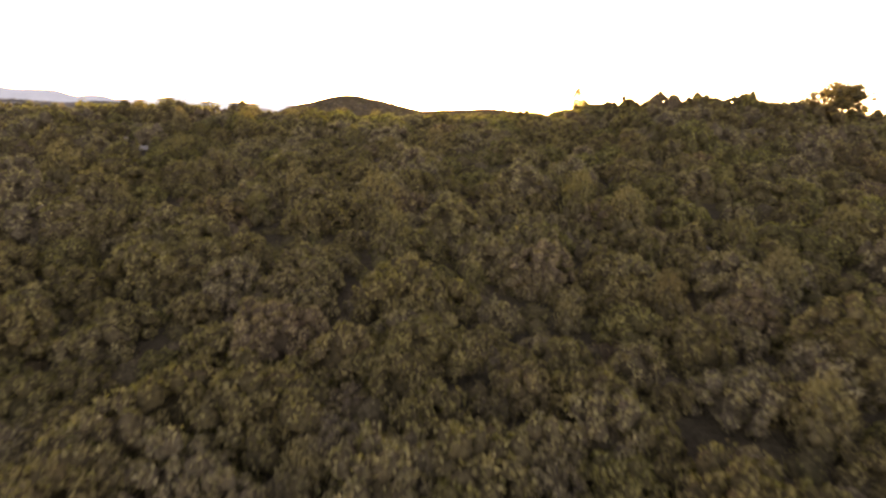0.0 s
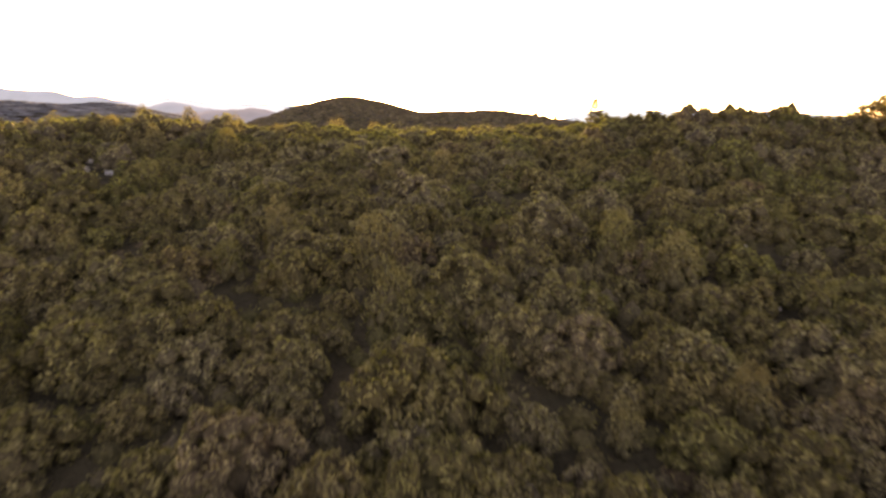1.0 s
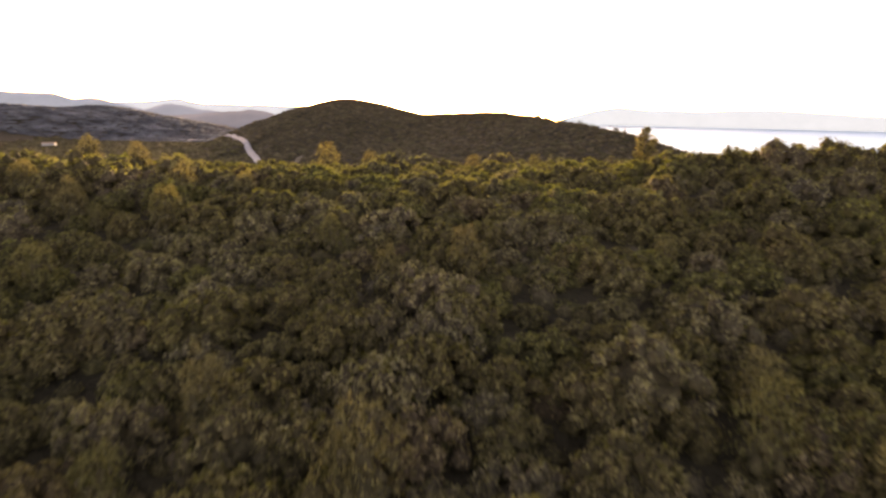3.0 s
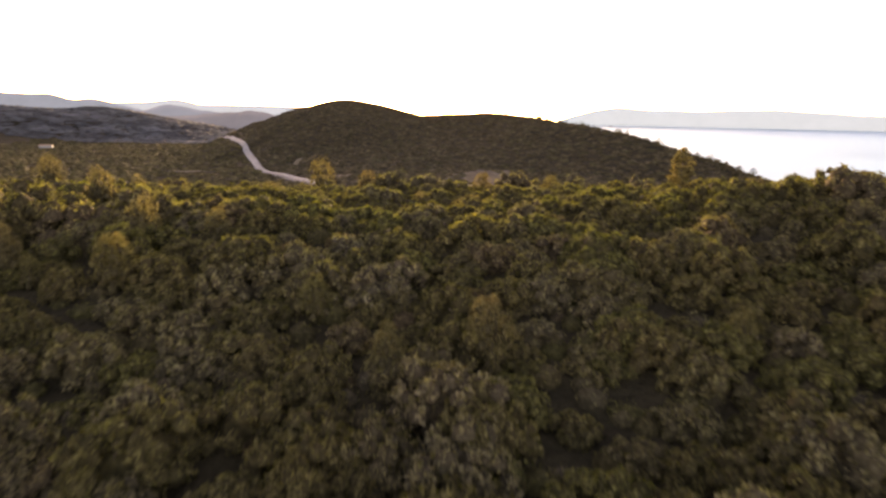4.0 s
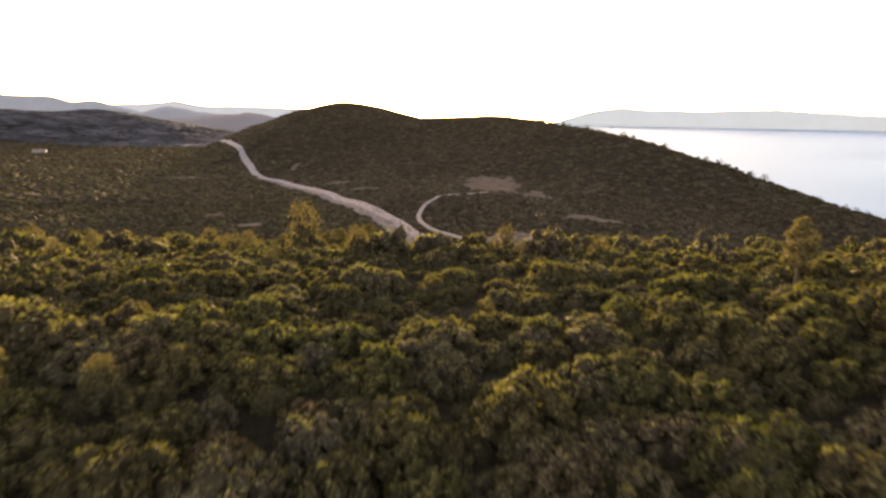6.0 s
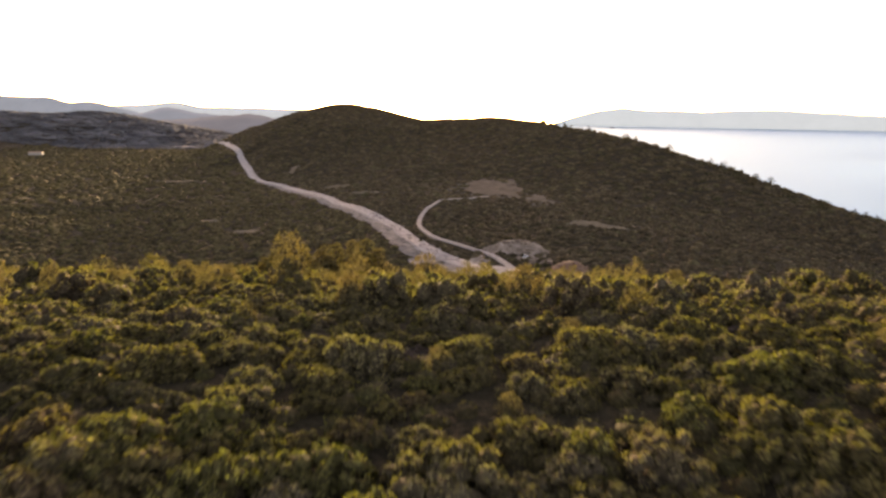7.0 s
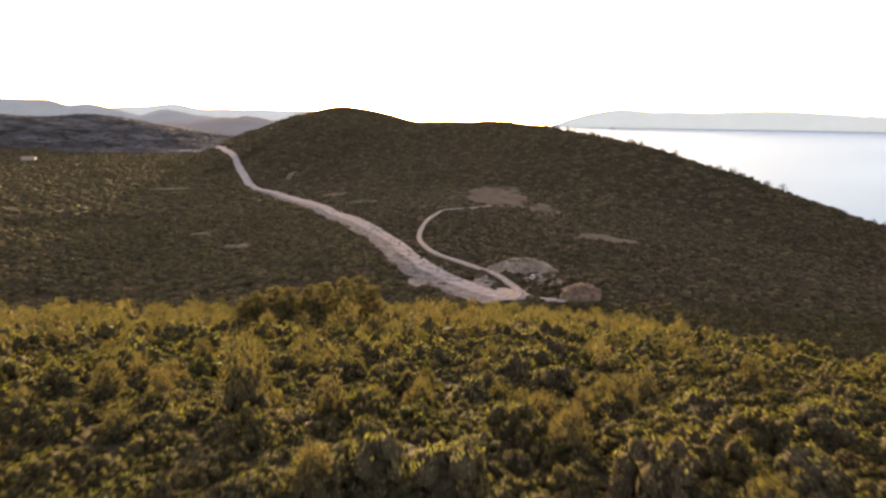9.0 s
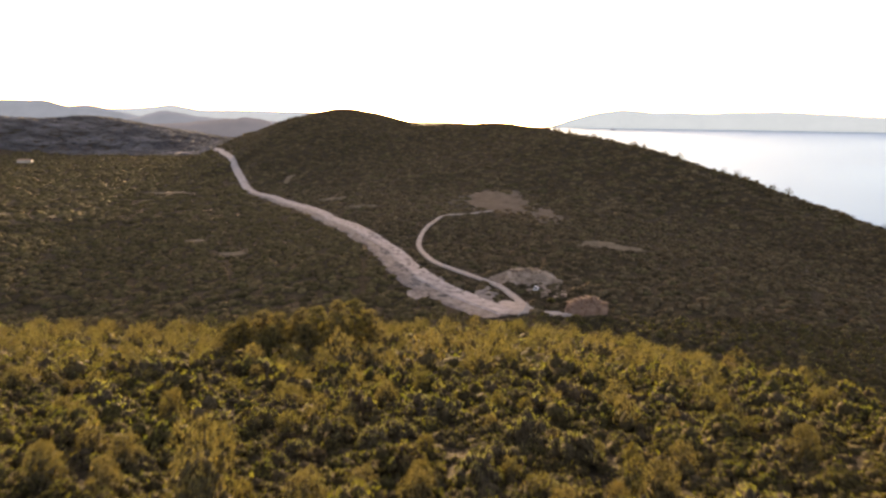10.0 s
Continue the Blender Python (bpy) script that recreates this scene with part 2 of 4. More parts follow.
ROAD_LINE = [(-523.9, 1315.6), (-501.5, 1343.2), (-461.1, 1335.7), (-370.1, 1123.7), (-307.8, 973.5), (-255.4, 862.1), (-215.7, 758.0), (-182.5, 686.3), (-144.3, 638.6), (-100.3, 562.8), (-69.8, 502.6), (-49.2, 453.8), (-33.2, 421.4), (-22.6, 383.5), (-13.9, 353.6), (-4.0, 336.8), (8.9, 314.2), (18.7, 297.5)]
TRACK_LINE = [(18.7, 297.5), (23.8, 308.7), (22.7, 321.9), (16.9, 341.2), (5.9, 357.2), (-3.6, 369.6), (-12.9, 392.2), (-18.8, 422.8), (-17.9, 452.8), (-10.0, 495.6), (-3.0, 512.5), (12.9, 525.6), (29.8, 537.9)]
half = steps((0.0, 4.0), (130, 4.0), (420, 9), (1200, 26), (5200, 160))
GX = np.r_[-half[:0:-1], half]
GY = np.r_[-steps((0.0, 2.4), (60, 6), (1600, 150))[:0:-1], steps((0.0, 4.0), (250, 4.0), (600, 7), (1700, 16), (5200, 160))]
MX, MY = np.meshgrid(GX, GY)
GZ = height(MX, MY)


def ground_z(x, y):
    """The height of the ground sheet itself."""
    x, y = np.asarray(x, float), np.asarray(y, float)
    i = np.clip(np.searchsorted(GX, x) - 1, 0, len(GX) - 2)
    j = np.clip(np.searchsorted(GY, y) - 1, 0, len(GY) - 2)
    u, v = (x - GX[i]) / (GX[i + 1] - GX[i]), (y - GY[j]) / (GY[j + 1] - GY[j])
    return (GZ[j, i] * (1 - u) + GZ[j, i + 1] * u) * (1 - v) + (GZ[j + 1, i] * (1 - u) + GZ[j + 1, i + 1] * u) * v


def grid_faces(rows, cols):
    a = np.arange(rows * cols).reshape(rows, cols)
    return np.stack([a[:-1, :-1], a[:-1, 1:], a[1:, 1:], a[1:, :-1]], -1).reshape(-1, 4).tolist()


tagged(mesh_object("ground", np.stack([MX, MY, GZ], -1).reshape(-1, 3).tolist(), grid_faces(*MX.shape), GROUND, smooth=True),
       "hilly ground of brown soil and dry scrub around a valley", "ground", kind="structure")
tagged(mesh_object("water", [(-5200, -1600, SEA), (5200, -1600, SEA), (5200, 4960, SEA), (-5200, 4960, SEA)], [(0, 1, 2, 3)], SEA_WATER),
       "calm pale sea reflecting the bright evening sky", "sea", kind="structure")


def far_range(name, label, line, y, depth, seed, mat):
    """A far range of hills: its skyline as (x, z), standing at y and running back."""
    px, pz = zip(*line)
    xs = np.linspace(px[0], px[-1], 220)
    y = np.interp(xs, *zip(*y)) if isinstance(y, list) else y
    span = px[-1] - px[0]
    top = np.interp(xs, px, pz)
    k = np.ones(7) / 7
    top = np.convolve(np.pad(top, 3, mode="edge"), k, "valid") + 3.0 * waves(xs, xs * 0, span / 9, seed) + 1.2 * waves(xs, xs * 0, span / 40, seed + 1)
    rows = []
    for d, f in ((-1.0, 0.0), (-0.75, 0.2), (-0.5, 0.5), (-0.25, 0.8), (0.0, 1.0), (0.4, 0.7), (1.0, 0.0)):
        wob = depth * 0.12 * waves(xs, xs * 0 + d * span / 4, span / 12, seed + 2)
        rows.append(np.stack([xs, y + d * depth + wob * (1 - f), SEA - 8 + (top - SEA + 8) * f], -1))
    v = np.concatenate(rows)
    return tagged(mesh_object(name, v.tolist(), grid_faces(len(rows), 220), mat, smooth=True), label, "hills", kind="structure")


# The haze over each far range is a glow in its own material.
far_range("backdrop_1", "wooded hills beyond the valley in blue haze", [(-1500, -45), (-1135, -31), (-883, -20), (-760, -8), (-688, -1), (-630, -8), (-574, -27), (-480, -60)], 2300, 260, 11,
          haze_glow_material("hazy_hills", (0.05, 0.05, 0.055), (0.025, 0.036, 0.053)))
far_range("backdrop_2", "pointed hill far behind the valley, blue with painted haze", [(-2000, -60), (-1667, -36), (-1530, 0), (-1430, 22), (-1350, 10), (-1260, -10), (-885, -30), (-500, -50)], 3400, 300, 23,
          haze_glow_material("blue_haze_hills", (0.05, 0.05, 0.06), (0.034, 0.058, 0.09)))
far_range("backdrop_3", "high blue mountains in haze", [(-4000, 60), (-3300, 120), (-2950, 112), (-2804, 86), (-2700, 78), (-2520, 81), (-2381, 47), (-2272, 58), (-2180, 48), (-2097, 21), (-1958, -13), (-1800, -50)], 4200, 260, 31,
          haze_glow_material("blue_haze_mountains", (0.05, 0.05, 0.06), (0.037, 0.066, 0.103)))
far_range("backdrop_4", "faint mountains on the horizon, pale with painted haze", [(-2700, 20), (-2379, 32), (-2063, 50), (-1905, 67), (-1711, 30), (-1318, 29), (-886, 20), (-760, 8), (-640, -40)], 4650, 120, 43,
          haze_glow_material("pale_haze_mountains", (0.05, 0.05, 0.06), (0.077, 0.132, 0.19)))
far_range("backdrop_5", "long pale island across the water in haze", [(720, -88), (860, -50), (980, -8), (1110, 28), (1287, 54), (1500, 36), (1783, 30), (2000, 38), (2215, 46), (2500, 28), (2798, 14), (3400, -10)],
          [(640, 4850), (1287, 4830), (2215, 4450), (2798, 4150), (3400, 3950)], 90, 57, haze_glow_material("pale_haze_island", (0.06, 0.06, 0.06), (0.082, 0.146, 0.212)))


# ---- road, track and worked ground ----
ROADS = [(ROAD_LINE, 10.0), ([(x - 5, y - 2.5) for x, y in ROAD_LINE[7:]], 12.0), (TRACK_LINE, 3.6)]
# places bare of bushes: x, y and half sizes
BARE = [(78.5, 423.2, 9.600000000000001, 5.6000000000000005), (-67.0, 570.0, 9.600000000000001, 4.800000000000001), (-95.9, 625.0, 11.200000000000001, 5.6000000000000005), (-169.9, 774.6, 4.0, 17.6), (36, 590, 23, 40), (65, 530, 5, 24), (28, 350, 15, 9), (46, 309, 9, 7), (37, 303, 9, 3), (20, 310, 8, 10), (-11, 340, 8, 20), (88, 417, 16, 6), (-118, 424, 11, 6), (-150.5, 457, 9, 5), (-265, 690, 30, 11), (-500, 1330, 45, 14), (-620, 1030, 28, 14)]


def smooth_line(line, step):
    """A soft line through the corners given, with places every step metres."""
    p = np.array(line, float)
    for _ in range(3):
        q = np.repeat(p, 2, axis=0)[1:-1]
        p = np.concatenate([p[:1], np.stack([q[0::2] * 0.75 + q[1::2] * 0.25, q[0::2] * 0.25 + q[1::2] * 0.75], 1).reshape(-1, 2), p[-1:]])
    d = np.r_[0, np.cumsum(np.hypot(*np.diff(p, axis=0).T))]
    t = np.arange(0, d[-1], step)
    return np.stack([np.interp(t, d, p[:, 0]), np.interp(t, d, p[:, 1])], 1)


def ribbon(name, label, line, wide, mat, lift, seed, ragged):
    """A way laid on the ground, with uneven edges and a worn crown. wide: metres at its start and end."""
    p = smooth_line(line, 4.0)
    d = np.gradient(p, axis=0)
    side = np.stack([-d[:, 1], d[:, 0]], 1) / np.hypot(*d.T)[:, None]
    w = np.linspace(*wide, len(p)) / 2
    left, right = w * (1 + ragged * waves(p[:, 0], p[:, 1], 23, seed)), w * (1 + ragged * waves(p[:, 0], p[:, 1], 19, seed + 1))
    rows = []
    for k, h in ((-1, -0.35), (-0.85, 0.25), (-0.45, 0.12), (-0.2, 0.0), (0, 0.1), (0.2, 0.0), (0.45, 0.12), (0.85, 0.25), (1, -0.35)):
        q = p + side * (np.where(k < 0, left, right) * k)[:, None]
        rows.append(np.column_stack([q, np.maximum(ground_z(q[:, 0], q[:, 1]), ground_z(p[:, 0], p[:, 1]) - 0.8) + lift + h]))
    return tagged(mesh_object(name, np.concatenate(rows).tolist(), grid_faces(len(rows), len(p)), mat, smooth=True), label, name, kind="structure")


ribbon("road", "pale gravel road winding through the valley", ROAD_LINE, (8.0, 8.6), ROAD_GRAVEL, 0.5, 61, 0.09)
ribbon("road_verge", "broad rough verge of spilled pale gravel beside the road", [(x - 4.2, y - 2.2) for x, y in ROAD_LINE[7:]], (7.0, 15.0), SPOIL, 0.3, 67, 0.3)
ribbon("track", "narrow pale gravel track looping up the hillside", TRACK_LINE, (3.3, 2.2), TRACK_GRAVEL, 0.6, 63, 0.12)


def patch(name, label, cx, cy, rx, ry, mat, lift, seed, mound=0.0, kind="structure", category="bare ground", parts=34):
    """A patch of bare ground, or with a mound a heap, of uneven outline laid on the ground."""
    verts, faces = [], []
    rings = 9
    if mound > 3:
        rings, parts = 18, 64
    for j in range(rings + 1):
        for i in range(parts):
            a = 6.2832 * i / parts
            k = j / rings * (1 + 0.2 * float(waves(math.cos(a) * 9, math.sin(a) * 9, 14, seed)) + 0.1 * float(waves(math.cos(a) * 9, math.sin(a) * 9, 5, seed)))
            x, y = cx + rx * k * math.cos(a), cy + ry * k * math.sin(a)
            h = mound * max(0.0, 1 - (j / rings) ** 2.6) * (0.76 + 0.24 * float(waves(x, y, max(rx, ry) * 0.8, seed + 1))) + (0.1 * mound * float(waves(x, y, 4.2, seed + 2)) + 0.07 * mound * float(waves(x, y, 1.9, seed + 3))) * (j < rings)
            verts.append((x, y, float(ground_z(x, y)) + lift + (h if j < rings else -1.2)))
    for j in range(rings):
        for i in range(parts):
            n = (i + 1) % parts
            faces.append((j * parts + i, (j + 1) * parts + i, (j + 1) * parts + n, j * parts + n))
    return tagged(mesh_object(name, verts, faces, mat), label, category, kind=kind)


RED_ROCK = gravel_material("reddish_broken_rock", (0.12, 0.068, 0.046), (0.25, 0.16, 0.12), 0.35)
SCREE = gravel_material("grey_scree", (0.042, 0.035, 0.026), (0.088, 0.074, 0.06), 0.12)
SOIL = gravel_material("dry_pale_soil", (0.075, 0.06, 0.04), (0.135, 0.108, 0.076), 0.3)
patch("scree", "broad grey scree patch on the foot of the hill", 36, 588, 34, 60, SCREE, 0.5, 71)
patch("scree", "stony streak running down from the scree", 65, 528, 13, 46, SCREE, 0.5, 72)
patch("roadside_gravel", "pale gravel apron spilling from the road", -13, 340, 7, 20, SPOIL, 0.3, 73)
patch("turning_place", "pale gravel turning place where the track leaves the road", 20, 310, 7, 9, TRACK_GRAVEL, 0.4, 75)
patch("turning_place", "strip of pale gravel beside the turning place", 34, 304, 6, 2, TRACK_GRAVEL, 0.5, 76)
patch("rock_mound", "long heap of broken pale limestone beside the track", 29, 349, 15, 9, ROCK, 0.1, 77, 5.4, "", "rock mound")
patch("rock_mound", "rounded heap of reddish broken rock beside the valley", 46, 309, 8.5, 7, RED_ROCK, 0.1, 79, 4.8, "", "rock mound")
patch("earth_bank", "low bank of pale spilled earth between road and track", 11.5, 326, 4.6, 12, SPOIL, 0.2, 80, 1.0, "", "earth bank")
patch("clearing", "small stony clearing on the hillside", 88, 417, 14, 5, SOIL, 0.4, 81)
patch("clearing", "pale worn streak on the big hill's flank", -169.9, 774.6, 5, 22, SOIL, 0.5, 163)
patch("clearing", "pale spoil beside the road", -95.9, 625.0, 14, 7, SOIL, 0.5, 154)
patch("clearing", "pale spoil beside the road", -67.0, 570.0, 12, 6, SOIL, 0.5, 110)
patch("clearing", "small stony outcrop on the hillside", 78.5, 423.2, 12, 7, SOIL, 0.5, 172)
patch("clearing", "small pale clearing among the valley scrub", -118, 424, 8, 4.5, SOIL, 0.4, 83)
patch("clearing", "dull bare clearing among the valley scrub", -150.5, 457, 6.5, 4, SOIL, 0.4, 85)
patch("clearing", "long bare strip of dry field in the valley", -265, 690, 22, 8, SOIL, 0.5, 87)
patch("clearing", "pale bare ground beside the road's far end", -500, 1330, 40, 12, ROAD_GRAVEL, 0.6, 89)
patch("clearing", "pale bare yard far out in the plain", -620, 1030, 19, 10, SOIL, 0.6, 91)


def rubble(name, label, zones, size, mat, seed):
    """Broken stones lying about. zones: x, y, half sizes, how many."""
    r = np.random.RandomState(seed)
    cube = np.array([(x, y, z) for z in (-0.5, 0.6) for x, y in ((-1, -0.8), (0.9, -1), (1, 0.8), (-0.8, 1))], float)
    quads = np.array([(3, 2, 1, 0), (4, 5, 6, 7), (0, 1, 5, 4), (1, 2, 6, 5), (2, 3, 7, 6), (3, 0, 4, 7)])
    vs, fs, n = [], [], 0
    for zx, zy, zw, zd, many, lift in zones:
        for _ in range(many):
            a, k = r.uniform(0, 6.28), math.sqrt(r.uniform(0, 1))
            x, y, q, t = zx + zw * k * math.cos(a), zy + zd * k * math.sin(a), size * r.uniform(0.5, 1.6), r.uniform(0, 6.28)
            v = cube * [1, 1, r.uniform(0.7, 1.1)] * r.uniform(0.65, 1.15, (8, 1)) * q
            v = np.stack([v[:, 0] * math.cos(t) - v[:, 1] * math.sin(t) + x, v[:, 0] * math.sin(t) + v[:, 1] * math.cos(t) + y, v[:, 2] + float(ground_z(x, y)) + 0.3 + lift * (1 - k ** 2.6)], 1)
            vs.append(v), fs.append(quads + n)
            n += 8
    return tagged(mesh_object(name, np.concatenate(vs).tolist(), np.concatenate(fs).tolist(), mat), label, "stones", kind="stuff")


rubble("stones", "broken pale stones along the road's verge", [(-46, 448, 7, 12, 40, 0), (-31, 412, 7, 14, 60, 0), (-22, 376, 7, 14, 70, 0), (-13, 348, 8, 10, 70, 0), (-2, 330, 6, 8, 50, 0)], 0.55, SPOIL, 201)
rubble("stones", "angular blocks of pale limestone lying on the heap", [(29, 349, 12, 7, 70, 4.6), (36, 330, 8, 8, 25, 0.2)], 0.9, ROCK, 203)
rubble("stones", "angular blocks of reddish rock lying on the heap", [(46, 309, 7.5, 5.5, 45, 4.2)], 0.9, RED_ROCK, 205)


# ---- plants ----
ICO_V, ICO_F = [], []
_b = bmesh.new()
bmesh.ops.create_icosphere(_b, subdivisions=1, radius=1.0)
ICO_V, ICO_F = np.array([v.co[:] for v in _b.verts]), np.array([[v.index for v in f.verts] for f in _b.faces])
_b.free()

def blob(r, centre, radius, squash=0.8, rough=0.18):
    v = ICO_V * (1 + r.uniform(-rough, rough, (len(ICO_V), 1))) * radius * [1, 1, squash] + centre
    return v, ICO_F


def sprigs(r, centre, radius, count, size, lift=0.0, long=1.6, squash=0.9):
    """Small pointed leaf sprigs standing out of a round clump."""
    d = r.normal(size=(count, 3))
    d[:, 2] = np.abs(d[:, 2]) * 1.0 + r.uniform(-0.5, 0.2, count)
    d /= np.linalg.norm(d, axis=1)[:, None]
    base = centre + d * [1, 1, squash] * radius * r.uniform(0.82, 1.02, (count, 1))
    out = d + r.normal(size=(count, 3)) * 0.55 + [0, 0, lift]
    out /= np.linalg.norm(out, axis=1)[:, None]
    side = np.cross(out, r.normal(size=(count, 3)))
    side /= np.linalg.norm(side, axis=1)[:, None] + 1e-9
    s = size * r.uniform(0.6, 1.4, (count, 1))
    v = np.stack([base - side * s * 0.42, base + out * s * long * 0.45 + side * 0.1 * s, base + side * s * 0.42 + out * s * 0.2, base + out * s * long], 1)
    # two triangles to a sprig
    f = np.array([[0, 2, 1], [1, 2, 3]])
    return v.reshape(-1, 3), (np.arange(count)[:, None, None] * 4 + f).reshape(-1, 3)


def tri_sprigs(r, centre, radius, count, size, lift=0.0, long=1.6, squash=0.9):
    v, _ = sprigs(r, centre, radius, count, size, lift, long, squash)
    v = v.reshape(-1, 4, 3)[:, [0, 2, 3]]
    return v.reshape(-1, 3), np.arange(count * 3).reshape(-1, 3)


class Heap:
    """Collects triangles of two materials: 0 leaves, 1 the crown's inside, mostly coloured dark for shade."""

    def __init__(self):
        self.v, self.f, self.m, self.n = [], [], [], 0

    def add(self, vf, mat):
        v, f = vf
        self.v.append(v)
        self.f.append(f + self.n)
        self.m.append(np.full(len(f), mat))
        self.n += len(v)

    def done(self):
        return np.concatenate(self.v), np.concatenate(self.f), np.concatenate(self.m)


_ring = np.arange(6) * 6.2832 / 6
DOME_V = np.concatenate([np.stack([np.cos(_ring), np.sin(_ring), _ring * 0 - 0.3], 1), np.stack([0.86 * np.cos(_ring + 0.5), 0.86 * np.sin(_ring + 0.5), _ring * 0 + 0.45], 1), [(0, 0, 1.0)]])
DOME_F = np.array([f for i in range(6) for f in ((i, (i + 1) % 6, 6 + i), ((i + 1) % 6, 6 + (i + 1) % 6, 6 + i), (6 + i, 6 + (i + 1) % 6, 12))])


def dome(r, centre, size, rough=0.15):
    """A rough rounded clump. size: its half widths and its height."""
    return DOME_V * (1 + r.uniform(-rough, rough, (13, 1))) * size + centre, DOME_F


def lumps(d, lobes, depth, wide):
    """How far a clumped crown reaches in the directions d: rounded lobes with creases between."""
    near = np.sort(np.linalg.norm(d[:, None] - lobes[None], axis=2), axis=1)
    return 1 + depth * (1 - np.minimum(1.2, near[:, 0] / wide) ** 2)


def leaves_on(r, place, out, size):
    """Small leaf triangles lying loosely along a crown: places, the ways outward, and a size."""
    n = len(place)
    way = np.cross(out, r.normal(size=(n, 3)))
    way = way / (np.linalg.norm(way, axis=1)[:, None] + 1e-9) + out * r.uniform(0.1, 1.2, (n, 1)) + [0, 0, 0.25]
    way /= np.linalg.norm(way, axis=1)[:, None]
    side = np.cross(way, out) + r.normal(size=(n, 3)) * 0.28
    side /= np.linalg.norm(side, axis=1)[:, None] + 1e-9
    s = size * r.uniform(0.6, 1.4, (n, 1))
    v = np.stack([place - side * s * 0.5 - way * s * 0.4, place + side * s * 0.5 - way * s * 0.25, place + way * s * 0.95], 1)
    return v.reshape(-1, 3), np.arange(n * 3).reshape(-1, 3)


def shrub_shape(seed, level):
    """A rounded evergreen shrub of about one metre's radius: many small heads of foliage crowded on a dome, set with small leaves. level: 0 near, 1, 2 far, 3 a large oak."""
    r, h = np.random.RandomState(seed), Heap()
    tall = r.uniform(0.8, 1.3)
    heads, count, size, wide = ((28, 44, 0.068, 0.245), (15, 24, 0.075, 0.33), (6, 12, 0.15, 0.48), (48, 44, 0.047, 0.18))[level]
    lobes = r.normal(size=(5, 3))
    lobes[:, 2] = np.abs(lobes[:, 2]) * 0.7
    lobes /= np.linalg.norm(lobes, axis=1)[:, None]
    h.add(dome(r, np.array([0, 0, 0.1]), np.array([0.66, 0.66, 0.62 * tall])), 1)
    for n in range(heads):
        k = (n + 0.4) / heads
        a, up = n * 2.4 + r.uniform(-0.35, 0.35), 1.0 - 1.02 * k
        flat = math.sqrt(max(0.0, 1 - up * up))
        d = np.array([math.cos(a) * flat, math.sin(a) * flat, up])
        far = 0.74 * float(lumps(d[None], lobes, 0.3, 0.8)[0]) * r.uniform(0.9, 1.06)
        q = wide * r.uniform(0.7, 1.25)
        c = d * far * [1, 1, 0.92 * tall] + [0, 0, 0.06]
        h.add(dome(r, c, np.array([q, q, q * r.uniform(0.8, 1.1)]) * 0.8, 0.28), 1)
        w = r.normal(size=(count, 3)) + d * 0.9 + [0, 0, 0.5]
        w /= np.linalg.norm(w, axis=1)[:, None]
        h.add(leaves_on(r, w * q * r.uniform(0.8, 1.06, (count, 1)) * [1, 1, 0.95] + c, w, size * r.uniform(0.75, 1.25)), 0)
    return h.done()


OCTA_V = np.array([(1, 0, 0), (0, 1, 0), (-1, 0, 0), (0, -1, 0), (0, 0, 1), (0, 0, -1)], float)
OCTA_F = np.array([(0, 1, 4), (1, 2, 4), (2, 3, 4), (3, 0, 4), (1, 0, 5), (2, 1, 5), (3, 2, 5), (0, 3, 5)])


def young_pine_shape(seed, level):
    """A feathery young pine: soft plumes of fine needles round a leader, about one metre's radius and two tall."""
    r, h = np.random.RandomState(seed), Heap()
    plumes = (36, 24, 13)[level]
    for n in range(plumes):
        a, k = n * 2.4 + r.uniform(-0.3, 0.3), (n + 0.5) / plumes
        reach = (0.95 - 0.62 * k ** 2) * r.uniform(0.5, 1.15)
        c = np.array([math.cos(a) * reach * 0.78, math.sin(a) * reach * 0.78, 0.2 + 1.45 * k + r.uniform(-0.14, 0.14)])
        q = (0.17 + 0.14 * (1 - k)) * (1, 1.1, 1.3)[level]
        h.add(tri_sprigs(r, c, q, (64, 48, 18)[level], (0.034, 0.042, 0.09)[level], 1.1, 2.8, 1.5), 0)
        if level < 2:
            h.add((OCTA_V * (1 + r.uniform(-0.2, 0.2, (6, 1))) * q * (0.75 - 0.45 * k) * [1, 1, 1.4] + c * [0.86, 0.86, 1] - [0, 0, 0.08], OCTA_F), 1)
    h.add(blob(r, np.array([0, 0, 0.5]), 0.46, 1.0, 0.2), 1)
    h.add(blob(r, np.array([0, 0, 0.95]), 0.2, 1.5, 0.2), 1)
    return h.done()


def bush_shape(seed):
    """A far bush: one rough rounded clump with a few sprigs."""
    r, h = np.random.RandomState(seed), Heap()
    h.add(dome(r, np.array([0, 0, 0.15]), np.array([0.8, 0.8, 0.7]), 0.22), 1)
    h.add(tri_sprigs(r, np.array([0, 0, 0.3]), 0.68, 6, 0.26, 0.4, 1.2, 0.75), 0)
    return h.done()


SHRUBS = [[shrub_shape(100 + 20 * level + n, level) for n in range(9)] for level in range(3)]
PINES = [[young_pine_shape(300 + 20 * level + n, level) for n in range(6)] for level in range(3)]
BUSHES = [bush_shape(500 + n) for n in range(8)]


def low_bush_shape(seed):
    """A near low bush: a rough clump set with many small sprigs."""
    r, h = np.random.RandomState(seed), Heap()
    h.add(dome(r, np.array([0, 0, 0.1]), np.array([0.64, 0.64, 0.6]), 0.2), 1)
    h.add(tri_sprigs(r, np.array([0, 0, 0.2]), 0.68, 56, 0.09, 0.5, 1.2, 0.85), 0)
    return h.done()


LOW_BUSHES = [low_bush_shape(540 + n) for n in range(8)]


